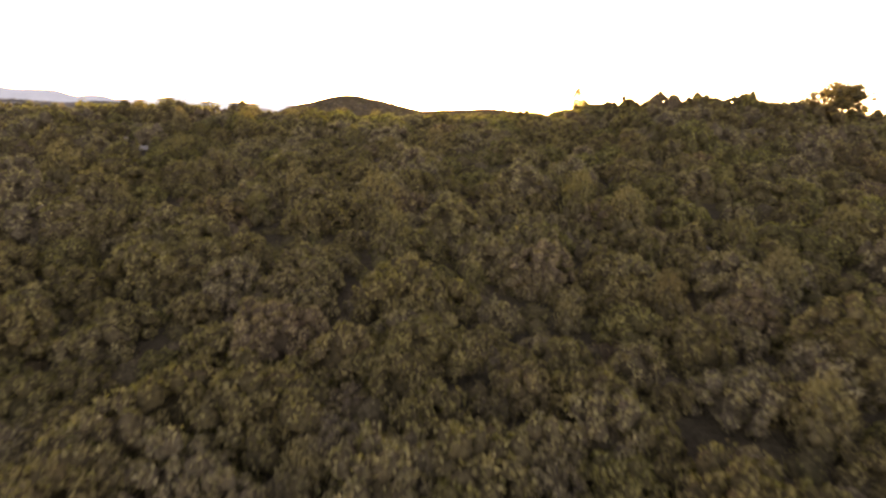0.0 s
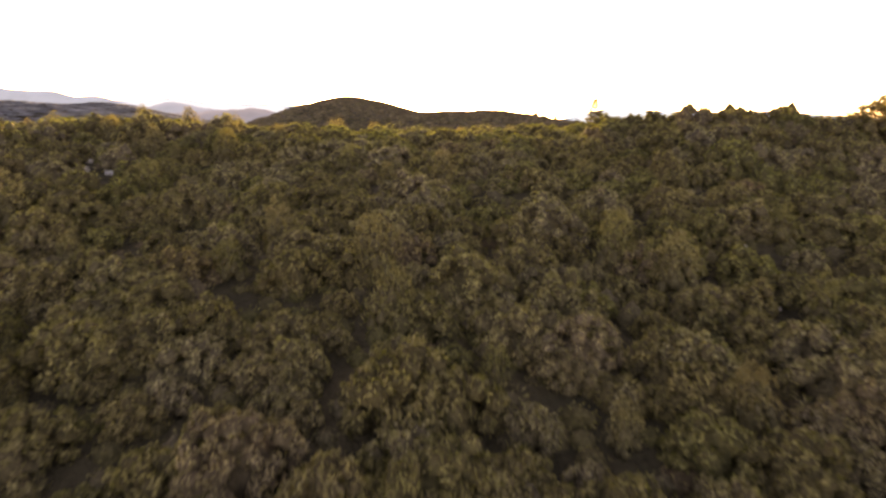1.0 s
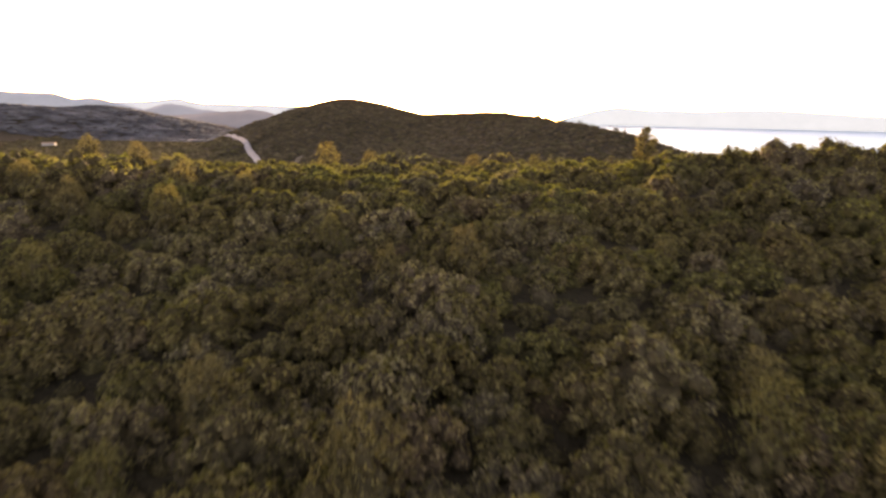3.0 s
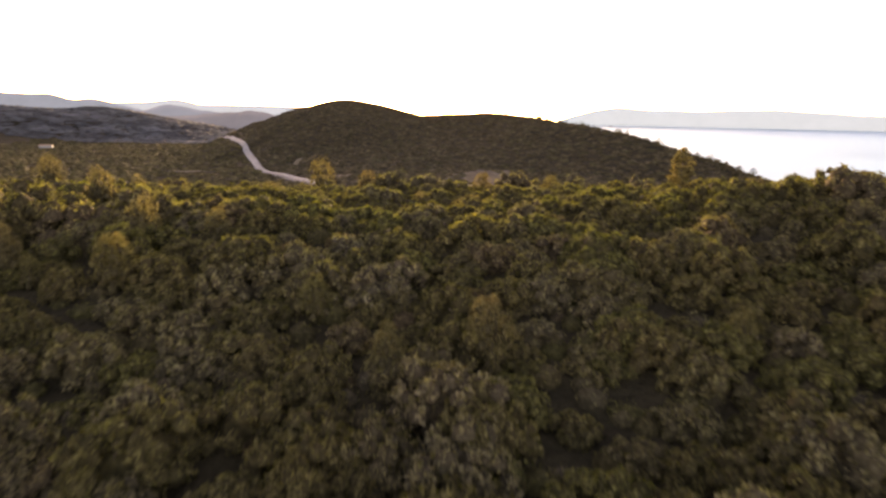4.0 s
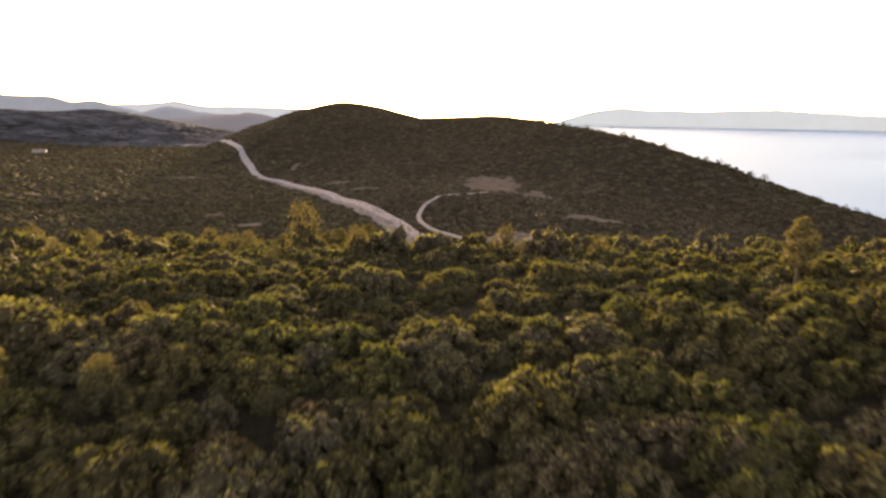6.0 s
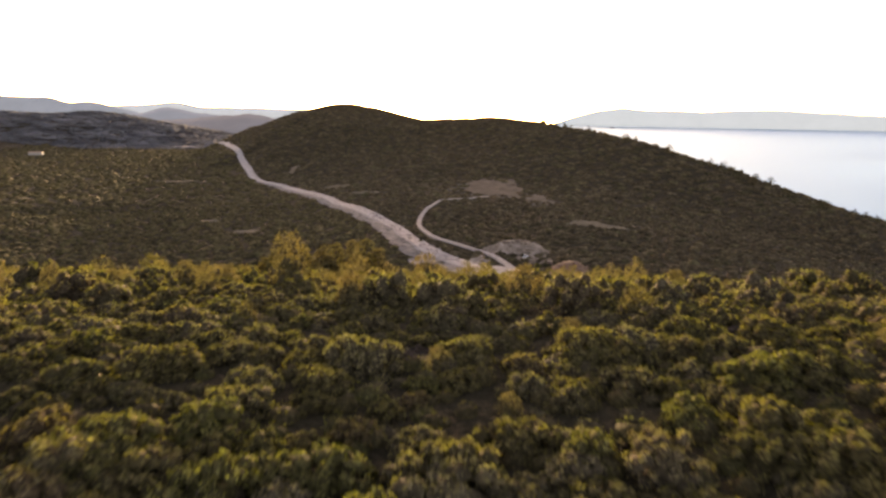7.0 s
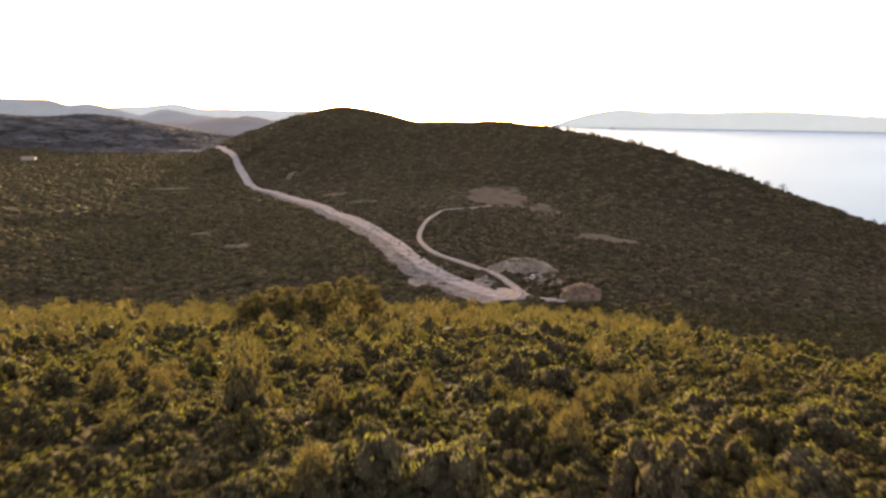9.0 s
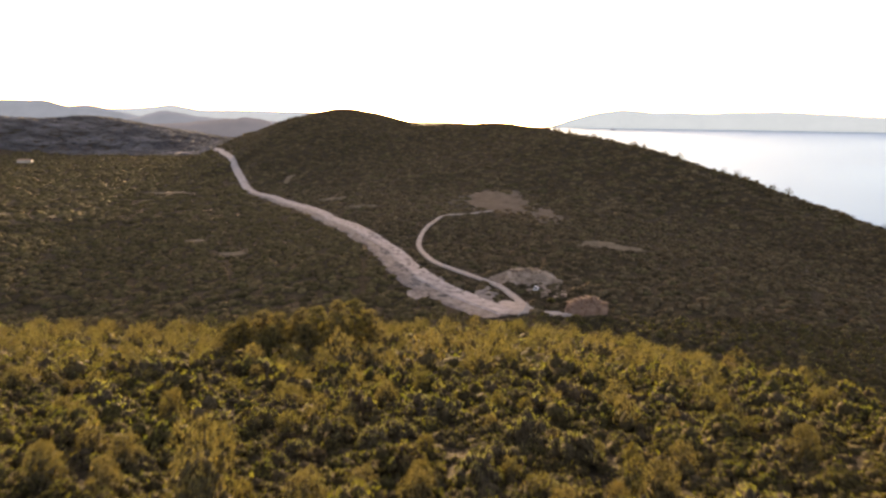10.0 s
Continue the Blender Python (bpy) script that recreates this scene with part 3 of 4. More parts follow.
def leaf_mesh(name, v, f, m, leaf, plant=None, inner=None):
    me = bpy.data.meshes.new(name)
    me.vertices.add(len(v))
    me.vertices.foreach_set("co", np.asarray(v, np.float32).ravel())
    me.loops.add(len(f) * 3)
    me.loops.foreach_set("vertex_index", np.asarray(f, np.int32).ravel())
    me.polygons.add(len(f))
    me.polygons.foreach_set("loop_start", np.arange(0, len(f) * 3, 3, dtype=np.int32))
    me.materials.append(leaf)
    me.materials.append(inner or SHADED_TWIG)
    me.polygons.foreach_set("material_index", np.asarray(m, np.int32))
    me.polygons.foreach_set("use_smooth", np.asarray(m, bool))
    if plant is not None:
        me.attributes.new("plant", "FLOAT", "POINT").data.foreach_set("value", np.asarray(plant, np.float32))
    me.update(calc_edges=True)
    return me


def thicket(name, label, shapes, spots, leaf, category="shrubs"):
    """Many plants in one mesh. spots: x, y, z, radius, height factor, turn, tint, shape number."""
    vs, fs, ms, ps, n = [], [], [], [], 0
    for x, y, z, q, tall, turn, tint, which in spots:
        v, f, m = shapes[int(which) % len(shapes)]
        c, s = math.cos(turn) * q, math.sin(turn) * q
        w = np.empty_like(v)
        w[:, 0], w[:, 1], w[:, 2] = v[:, 0] * c - v[:, 1] * s + x, v[:, 0] * s + v[:, 1] * c + y, v[:, 2] * q * tall + z
        vs.append(w), fs.append(f + n), ms.append(m), ps.append(np.full(len(v), tint))
        n += len(v)
    ob = new(name, leaf_mesh(name, np.concatenate(vs), np.concatenate(fs), np.concatenate(ms), leaf, np.concatenate(ps), {LEAF: SHADED_LEAF, NEEDLE: None}.get(leaf, leaf)))
    return tagged(ob, label, category, kind="stuff")


def scatter(r, x0, x1, y0, y1, gap, keep, loose=0.42):
    """Places on a jittered grid, of which keep(x, y) tells those to use."""
    gx, gy = np.meshgrid(np.arange(x0, x1, gap), np.arange(y0, y1, gap * 0.87))
    gx = gx + (np.arange(gx.shape[0]) % 2)[:, None] * gap / 2
    x, y = (gx + r.uniform(-loose, loose, gx.shape) * gap).ravel(), (gy + r.uniform(-loose, loose, gy.shape) * gap).ravel()
    k = keep(x, y)
    return x[k], y[k]


def spots_of(r, x, y, lo, hi, tall=(0.8, 1.15), sink=0.12):
    n = len(x)
    q = lo + (hi - lo) * r.beta(1.3, 2.7, n)
    tint = (0.5 + 0.32 * waves(x, y, 17, 8) + r.uniform(-0.33, 0.33, n)) % 1.0
    return np.stack([x, y, ground_z(x, y) - sink * q, q, r.uniform(*tall, n), r.uniform(0, 6.28, n), tint, r.randint(0, 99, n)], 1)


def in_sight(x, y, margin=12):
    """The part of the plan that lies within the fan ahead."""
    return np.abs(x + 3) < 0.74 * (y + 3) + margin


def beyond(x, y):
    """The part beyond the crest that can be seen once the crest is passed."""
    return np.abs(x + 4) < 0.73 * (y - 38) + 10


def single(x, y):
    return (np.abs(x + 2) < 21) & (y > 58) & (y < 92)


def off_road(x, y, wide):
    out = np.ones(np.shape(x), bool)
    for line, w in ROADS:
        for (ax, ay), (bx, by) in zip(line, line[1:]):
            ux, uy = bx - ax, by - ay
            k = np.clip(((x - ax) * ux + (y - ay) * uy) / (ux * ux + uy * uy), 0, 1)
            out &= np.hypot(x - ax - k * ux, y - ay - k * uy) > w / 2 + wide
    for cx, cy, rx, ry in BARE:
        out &= ((x - cx) / rx) ** 2 + ((y - cy) / ry) ** 2 > 1
    return out


# young pines that stand by themselves: label, x, y, size, seed
LONE_PINES = [
    ("bushy yellow green young pine on the slope", -22.2, 72.3, 1.6, 40), ("pale green young pine on the crest slope", -0.7, 64.6, 1.5, 48),
    ("soft pale young pine on the slope", -9.6, 68.6, 1.15, 49), ("small ragged young pine among the shrubs", -19.0, 80.6, 1.15, 41),
    ("bright young pine on the crest", -45, 104, 1.6, 42), ("yellow green young pine on the crest", -38, 81, 1.5, 56), ("young pine with a thin top on the crest", -34, 93.4, 1.5, 43),
    ("lone young pine at the edge of the crest", -12, 112, 1.4, 44), ("pale young pine on the shaded slope", -5.4, 63.4, 1.2, 45),
    ("pale green young pine low on the slope", 20, 36, 1.5, 46), ("dull yellow young pine low on the slope", 12.5, 33.5, 1.3, 47),
    ("bright young pine at the foot of the crest", -30.4, 74.7, 1.5, 51), ("small bright young pine among the shrubs", -27.5, 72.7, 0.9, 52),
    ("soft dull young pine on the shaded slope", 11.6, 65, 1.1, 53), ("dark pointed young pine low on the slope", -11.6, 50.4, 1.5, 54),
    ("rounded pale young pine low on the slope", -13.6, 46.0, 1.2, 55),
]


# stony gaps between the shrubs: x, y and half sizes
GAPS = [(-21.3, 99.5, 2.5, 1.9), (-5.8, 101.0, 1.5, 1.3), (15.5, 104.0, 1.3, 1.0)]


# pale limestone boulders showing between the shrubs: x, y, size
BOULDERS = [(-31.6, 67.5, 0.42), (-35.5, 71.4, 0.4), (-34.3, 68.2, 0.5), (20.6, 52.6, 0.36), (18.8, 44.1, 0.32)]


def apart(x, y):
    """Leaves room round the pines that stand by themselves, most towards the start."""
    out = np.ones(np.shape(x), bool)
    for _, px, py, q, _ in LONE_PINES:
        out &= np.hypot((x - px), (y - py + 1.2) * 0.8) > 0.7 * q + 0.5
    return out & off_gaps(x, y)


def off_gaps(x, y):
    out = np.ones(np.shape(x), bool)
    for bx, by, q in BOULDERS:
        out &= np.hypot(x - bx, (y - by + 1.2) * 0.7) > q + 0.9
    for gx, gy, rx, ry in GAPS:
        out &= ((x - gx) / (rx + 0.2)) ** 2 + ((y - gy) / (ry + 0.2)) ** 2 > 1
    return out


rs = np.random.RandomState(7)
# the near slope, crest and shoulder
x, y = scatter(rs, -75, 75, 18, 112, 2.9, lambda x, y: in_sight(x, y) & ~single(x, y) & apart(x, y))
front = spots_of(rs, x, y, 0.9, 3.1, (0.95, 1.4))
front[y > 88, 3:5] *= [0.8, 0.8]
front[:, 4] = np.minimum(front[:, 4], 2.3 / front[:, 3] + 0.3)
near = (np.abs(x + 2) < 26) & (y < 104)
pine = (rs.uniform(0, 1, len(x)) < 0.045) & ~((x > 10) & (y > 70))
thicket("shrubs", "dense olive green evergreen shrubs on the shaded slope", SHRUBS[0], front[near & ~pine], LEAF)
thicket("shrubs", "olive brown evergreen shrubs along the slope", SHRUBS[1], front[~near & ~pine], LEAF)
thicket("young_pines", "feathery yellow green young pines among the shrubs", PINES[1], front[pine] * [1, 1, 1, 0.75, 1, 1, 1, 1], NEEDLE, "young pines")
RED_SOIL = gravel_material("stony_red_soil", (0.028, 0.02, 0.015), (0.08, 0.06, 0.048), 2.2)
for n, (gx, gy, gw, gd) in enumerate(GAPS):
    patch("bare_soil", "stony reddish bare soil between the shrubs", gx, gy, gw + 0.4, gd + 0.4, RED_SOIL, 0.06, 95 + n)
rubble("stones", "small stones on the bare soil between the shrubs", [(gx, gy, gw, gd, 40, -0.25) for gx, gy, gw, gd in GAPS], 0.11, RED_SOIL, 207)
x, y = scatter(rs, -70, 70, 18, 150, 2.0, lambda x, y: np.where(y < 112, in_sight(x, y), beyond(x, y)) & off_gaps(x, y))
low = spots_of(rs, x, y, 0.7, 1.8, (0.7, 1.2))
low[y > 112, 3] *= 0.8
near = (np.abs(x) < 34) & (y < 118)
thicket("undergrowth", "low brown and green undergrowth between the shrubs", LOW_BUSHES, low[near], LEAF, "undergrowth")
thicket("undergrowth", "low scrub between the shrubs beside the crest", BUSHES, low[~near], LEAF, "undergrowth")
# the far side of the hill, down to the valley
x, y = scatter(rs, -150, 130, 112, 190, 2.6, beyond)
back = spots_of(rs, x, y, 0.75, 1.9, (0.75, 1.1))
large = rs.uniform(0, 1, len(x)) < 0.1
back[large, 3], back[large, 4] = rs.uniform(1.6, 2.5, large.sum()), rs.uniform(0.95, 1.35, large.sum())
pine = (rs.uniform(0, 1, len(x)) < 0.03 + 0.06 * (waves(x, y, 50, 9) > 0.1)) & (y > 122)
near = (y < 150) & (np.abs(x) < 50)
thicket("shrubs", "low rounded shrubs lit from behind on the far slope", SHRUBS[1], back[~pine & near], LEAF)
thicket("shrubs", "low rounded shrubs further down the far slope", SHRUBS[2], back[~pine & ~near], LEAF)
thicket("young_pines", "yellow green young pines lit from behind", PINES[1], back[pine & near] * [1, 1, 1, 1.15, 1, 1, 1, 1], NEEDLE, "young pines")
thicket("young_pines", "yellow green young pines lower on the slope", PINES[2], back[pine & ~near] * [1, 1, 1, 1.35, 1, 1, 1, 1], NEEDLE, "young pines")
x, y = scatter(rs, -230, 190, 190, 300, 3.0, lambda x, y: beyond(x, y) & off_road(x, y, 1.0))
thicket("bushes", "small olive bushes covering the foot of the hill", BUSHES, spots_of(rs, x, y, 1.4, 3.0, (0.6, 1.0)), LEAF, "bushes")
x, y = scatter(rs, -130, 95, 188, 262, 6.4, lambda x, y: beyond(x, y) & off_road(x, y, 2.0), 0.7)
thicket("young_pines", "brownish young pines at the foot of the slope", PINES[2], spots_of(rs, x, y, 1.0, 3.2), NEEDLE, "young pines")
x, y = scatter(rs, -420, 330, 300, 560, 4.8, lambda x, y: beyond(x, y) & off_road(x, y, 1.0) & (ground_z(x, y) > SEA + 2) & (y < 500 + 55 * rs.uniform(0, 1, len(x))), 0.9)
plain_side = x < np.interp(y, [300, 340, 420, 505, 565, 640], [15, -4, -33, -70, -100, -144])
valley_spots = spots_of(rs, x, y, 2.0, 4.4, (0.45, 0.75), 0.06)
thicket("bushes", "olive scrub scattered over the valley floor", BUSHES, valley_spots[plain_side], SCRUB, "bushes")
thicket("bushes", "dark bushes covering the foot of the big hill", BUSHES, valley_spots[~plain_side], WOOD, "bushes")
x, y = scatter(rs, -760, 420, 490, 1260, 7.6, lambda x, y: beyond(x, y) & off_road(x, y, 1.0) & (ground_z(x, y) > SEA + 2) & (y > 500 + 55 * rs.uniform(0, 1, len(x))), 1.1)
plain_side = x < np.interp(y, [505, 565, 640, 760, 975, 1125, 1200], [-70, -100, -144, -216, -308, -370, -400])
hill_spots = spots_of(rs, x, y, 3.4, 7.2, (0.32, 0.55), 0.04)
thicket("bushes", "olive scrub and low trees over the plain", BUSHES, hill_spots[plain_side], SCRUB, "bushes")
thicket("bushes", "dark wood and scrub covering the big hill", BUSHES, hill_spots[~plain_side], WOOD, "bushes")
x, y = scatter(rs, -1250, -430, 1250, 1750, 12.5, lambda x, y: off_road(x, y, 3.0), 0.9)
thicket("bushes", "wood with grey haze in its colour on the hill beyond the plain", BUSHES, spots_of(rs, x, y, 11.0, 19.0, (0.16, 0.26), 0.0), HAZE_WOOD, "bushes")
# scrub around the start and beside the view
x, y = scatter(rs, -78, 78, -22, 112, 3.5, lambda x, y: ~in_sight(x, y, 11) | (y < 16))
thicket("shrubs", "olive brown shrubs on the slope around the start", SHRUBS[2], spots_of(rs, x, y, 1.3, 3.0, (0.9, 1.2)), LEAF)
x, y = scatter(rs, -170, 170, -60, 300, 4.5, lambda x, y: np.where(y < 112, ~in_sight(x, y, 8) & ((np.abs(x) > 76) | (y < -20)), ~beyond(x, y)) & (ground_z(x, y) > SEA + 2) & off_road(x, y, 1.0), 0.6)
thicket("bushes", "olive brown scrub around the hill", BUSHES, spots_of(rs, x, y, 1.5, 3.2, (0.7, 1.1)), LEAF, "bushes")
x, y = scatter(rs, -520, 420, -200, 620, 11, lambda x, y: ((np.abs(x) > 168) | (y < -58) | (y > 298)) & np.where(y < 112, ~in_sight(x, y, 8), ~beyond(x, y)) & (ground_z(x, y) > SEA + 2), 0.8)
thicket("bushes", "brown scrub on the land beside the hill", BUSHES, spots_of(rs, x, y, 2.0, 5.0, (0.5, 0.8)), WOOD, "bushes")
# small trees along the big hill's ridge
x, y = [], []
for (ax, ay, az), (bx, by, bz) in zip(BIG_HILL[3:], BIG_HILL[4:14]):
    for n in range(int(math.hypot(bx - ax, by - ay) / (14 if ay > 1000 else 5.5))):
        k = rs.uniform(0, 1)
        x.append(ax + k * (bx - ax) + rs.normal() * 6), y.append(ay + k * (by - ay) + rs.normal() * 6)
thicket("ridge_trees", "row of small dark trees along the hill's ridge", PINES[2] + SHRUBS[2], spots_of(rs, np.array(x), np.array(y), 2.0, 5.0), WOOD, "trees")


def boulder(bx, by, size, seed):
    """A weathered limestone block, broken and bedded in the soil."""
    r, bm = random.Random(seed), bmesh.new()
    bmesh.ops.create_icosphere(bm, subdivisions=3, radius=size)
    for v in bm.verts:
        d = v.co.normalized()
        k = 0.72 + 0.16 * math.sin(5 * d.x + seed) + 0.12 * math.sin(7 * d.y - 3 * d.z + seed) + r.uniform(-0.05, 0.05)
        v.co = Vector((v.co.x * k * 1.4, v.co.y * k, max(-0.4, min(0.75, v.co.z / size * k)) * size))
    me = bpy.data.meshes.new("boulder")
    bm.to_mesh(me)
    bm.free()
    me.materials.append(LIMESTONE)
    ob = new("boulder", me)
    ob.matrix_basis = Matrix.LocRotScale((bx, by, float(ground_z(bx, by)) + 0.3 * size), Euler((0, 0, r.uniform(-0.5, 0.5))), None)
    return tagged(ob, "pale weathered limestone boulder between the shrubs", "boulder", "boulders on the slope")


LIMESTONE = gravel_material("weathered_limestone", (0.09, 0.08, 0.072), (0.3, 0.275, 0.25), 3.0)
for n, (bx, by, q) in enumerate(BOULDERS):
    boulder(bx, by, q, 11 + n)
# separate shrubs along the crest
x, y = scatter(rs, -23, 19, 58, 92, 2.8, lambda x, y: single(x, y) & apart(x, y))
kinds = []
for n in range(9):
    v, f, m = SHRUBS[0][n]
    kinds.append(leaf_mesh("crown", v, f, m, LEAF, inner=SHADED_LEAF))


def part(name, bm_or_mesh, mat, parent, label=""):
    me = bm_or_mesh
    if isinstance(bm_or_mesh, bmesh.types.BMesh):
        me = bpy.data.meshes.new(name)
        bm_or_mesh.to_mesh(me)
        bm_or_mesh.free()
    if mat and not me.materials:
        me.materials.append(mat)
    ob = new(name, me)
    ob.parent = parent
    return tagged(ob, label) if label else ob


def limb(bm, a, b, r0, r1, sides=6):
    """A tapered piece of stem from a to b."""
    a, b = Vector(a), Vector(b)
    q = (b - a).to_track_quat("Z", "Y")
    rings = []
    for p, r in ((a, r0), (b, r1)):
        rings.append([bm.verts.new(p + q @ Vector((math.cos(6.2832 * i / sides) * r, math.sin(6.2832 * i / sides) * r, 0))) for i in range(sides)])
    for i in range(sides):
        bm.faces.new((rings[0][i], rings[0][(i + 1) % sides], rings[1][(i + 1) % sides], rings[1][i]))
    bm.faces.new(rings[1])


def stem_mesh(seed):
    r, bm = random.Random(seed), bmesh.new()
    for n in range(4):
        a = n * 1.6 + r.uniform(-0.3, 0.3)
        limb(bm, (0, 0, -0.2), (math.cos(a) * 0.35, math.sin(a) * 0.35, 0.5), 0.05, 0.025, 5)
    me = bpy.data.meshes.new("stem")
    bm.to_mesh(me)
    bm.free()
    me.materials.append(BARK)
    return me


SHRUB_LABELS = ["round olive green evergreen shrub with dense small leaves", "spreading dark green shrub on the hill crest", "grey green shrub with pale sunlit tips",
                "brownish evergreen shrub with clumped foliage", "low bushy shrub of dull green leaves"]
shrub_kinds = []
for n, me in enumerate(kinds):
    thing = tagged(new("shrub"), SHRUB_LABELS[n % 5], "shrub", "shrubs on the crest")
    part("crown", me, None, thing)
    part("stem", stem_mesh(n), None, thing)
    shrub_kinds.append(thing)
spots = spots_of(rs, x, y, 1.0, 2.9, (0.8, 1.15))
spots[(spots[:, 0] > 6) & (spots[:, 1] > 72), 4] *= 1.1
spots[:, 4] = np.minimum(spots[:, 4], 2.1 / spots[:, 3] + 0.25)
for n, (sx, sy, sz, q, tall, turn, tint, which) in enumerate(spots):
    m = Matrix.LocRotScale((sx, sy, sz), Euler((0, 0, turn)), (q, q, q * tall))
    if n < 9:
        shrub_kinds[n].matrix_basis = m
    else:
        copy_thing(shrub_kinds[n % 9], Matrix.LocRotScale((sx, sy, sz), Euler((0, 0, turn)), None) @ Matrix.Diagonal((q, q, q * tall, 1))
                   @ Matrix.Diagonal((*[1 / s for s in shrub_kinds[n % 9].scale], 1)))


def pine_tree(label, px, py, tall, spread, seed, layers=9, flat=0.0, lean=0.0):
    """A pine with a trunk, limbs and an uneven crown of needle clumps."""
    r, rn = random.Random(seed), np.random.RandomState(seed)
    thing = tagged(new("pine_tree"), label, "pine tree", "pines")
    thing.location = (px, py, float(ground_z(px, py)) - 0.1)
    bm, h = bmesh.new(), Heap()
    top = Vector((lean * tall, 0, tall * 0.92))
    limb(bm, (0, 0, 0), top * 0.5, 0.035 * tall, 0.024 * tall, 8)
    limb(bm, top * 0.5, top, 0.024 * tall, 0.006 * tall, 8)
    lowest = 0.45 if flat else 0.22
    for n in range(layers * 3):
        k = n / (layers * 3)
        at = top * (lowest + (1 - lowest) * k)
        a = n * 2.4 + r.uniform(-0.4, 0.4)
        if flat:
            reach = spread * (0.45 + 0.55 * math.sin(3.14 * min(1, k * 0.9 + 0.1))) * r.uniform(0.45, 1.05)
        else:
            reach = spread * (1 - k * 0.88) * r.uniform(0.55, 1.05)
        end = at + Vector((math.cos(a) * reach, math.sin(a) * reach, 0.22 * reach + 0.04 * tall))
        limb(bm, at, end, 0.008 * tall, 0.003 * tall, 4)
        for j in range(2 if reach > spread * 0.4 else 1):
            c = np.array(at.lerp(end, 1.0 - 0.45 * j)) + rn.uniform(-0.1, 0.1, 3) * spread
            q = spread * r.uniform(0.16, 0.26)
            h.add(blob(rn, c, q * 0.5, 0.7), 1)
            h.add(tri_sprigs(rn, c, q, 70, 0.045 * spread + 0.05, 0.45, 1.8, 0.8), 0)
    part("trunk", bm, BARK, thing)
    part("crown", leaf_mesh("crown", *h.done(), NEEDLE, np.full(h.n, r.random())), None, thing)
    return thing


pine_tree("broad spreading pine tree on the hill crest", 48.3, 79, 5.0, 3.3, 1, 10, flat=1.0, lean=0.08)
pine_tree("slender young pine beside the broad pine", 44.7, 79, 4.0, 1.5, 2, 7)
pine_tree("pointed pine standing alone on the crest", 19.8, 96.5, 4.7, 1.5, 3, 8)


def young_pine(label, px, py, size, seed):
    """A feathery young pine standing by itself."""
    thing = tagged(new("young_pine"), label, "young pine", "pines")
    thing.location = (px, py, float(ground_z(px, py)) - 0.1)
    bm = bmesh.new()
    limb(bm, (0, 0, 0), (0, 0, 1.95 * size), 0.05 * size, 0.012 * size, 6)
    v, f, m = young_pine_shape(seed, 0)
    part("trunk", bm, BARK, thing)
    part("crown", leaf_mesh("crown", v * [size, size, 1.2 * size], f, m, NEEDLE, np.full(len(v), random.Random(seed).random())), None, thing)
    return thing


for label, px, py, q, seed in LONE_PINES:
    young_pine(label, px, py, q, seed)
for n, (dx, dy, tall) in enumerate([(-42, 203, 5.4), (-39.5, 207, 6.4), (-36, 205, 6.0), (-33, 209, 7.0), (-29.5, 208, 7.4), (-26, 211, 8.8), (-22.5, 210, 9.0), (-20, 212, 7.4), (-44.5, 205, 4.4), (-36.5, 201, 4.4), (-30.5, 203, 5.2), (-25, 206, 6.4)]):
    pine_tree("dark green pine in a clump below the slope", dx, dy, 1.3 * tall, 3.4, 20 + n, 9)


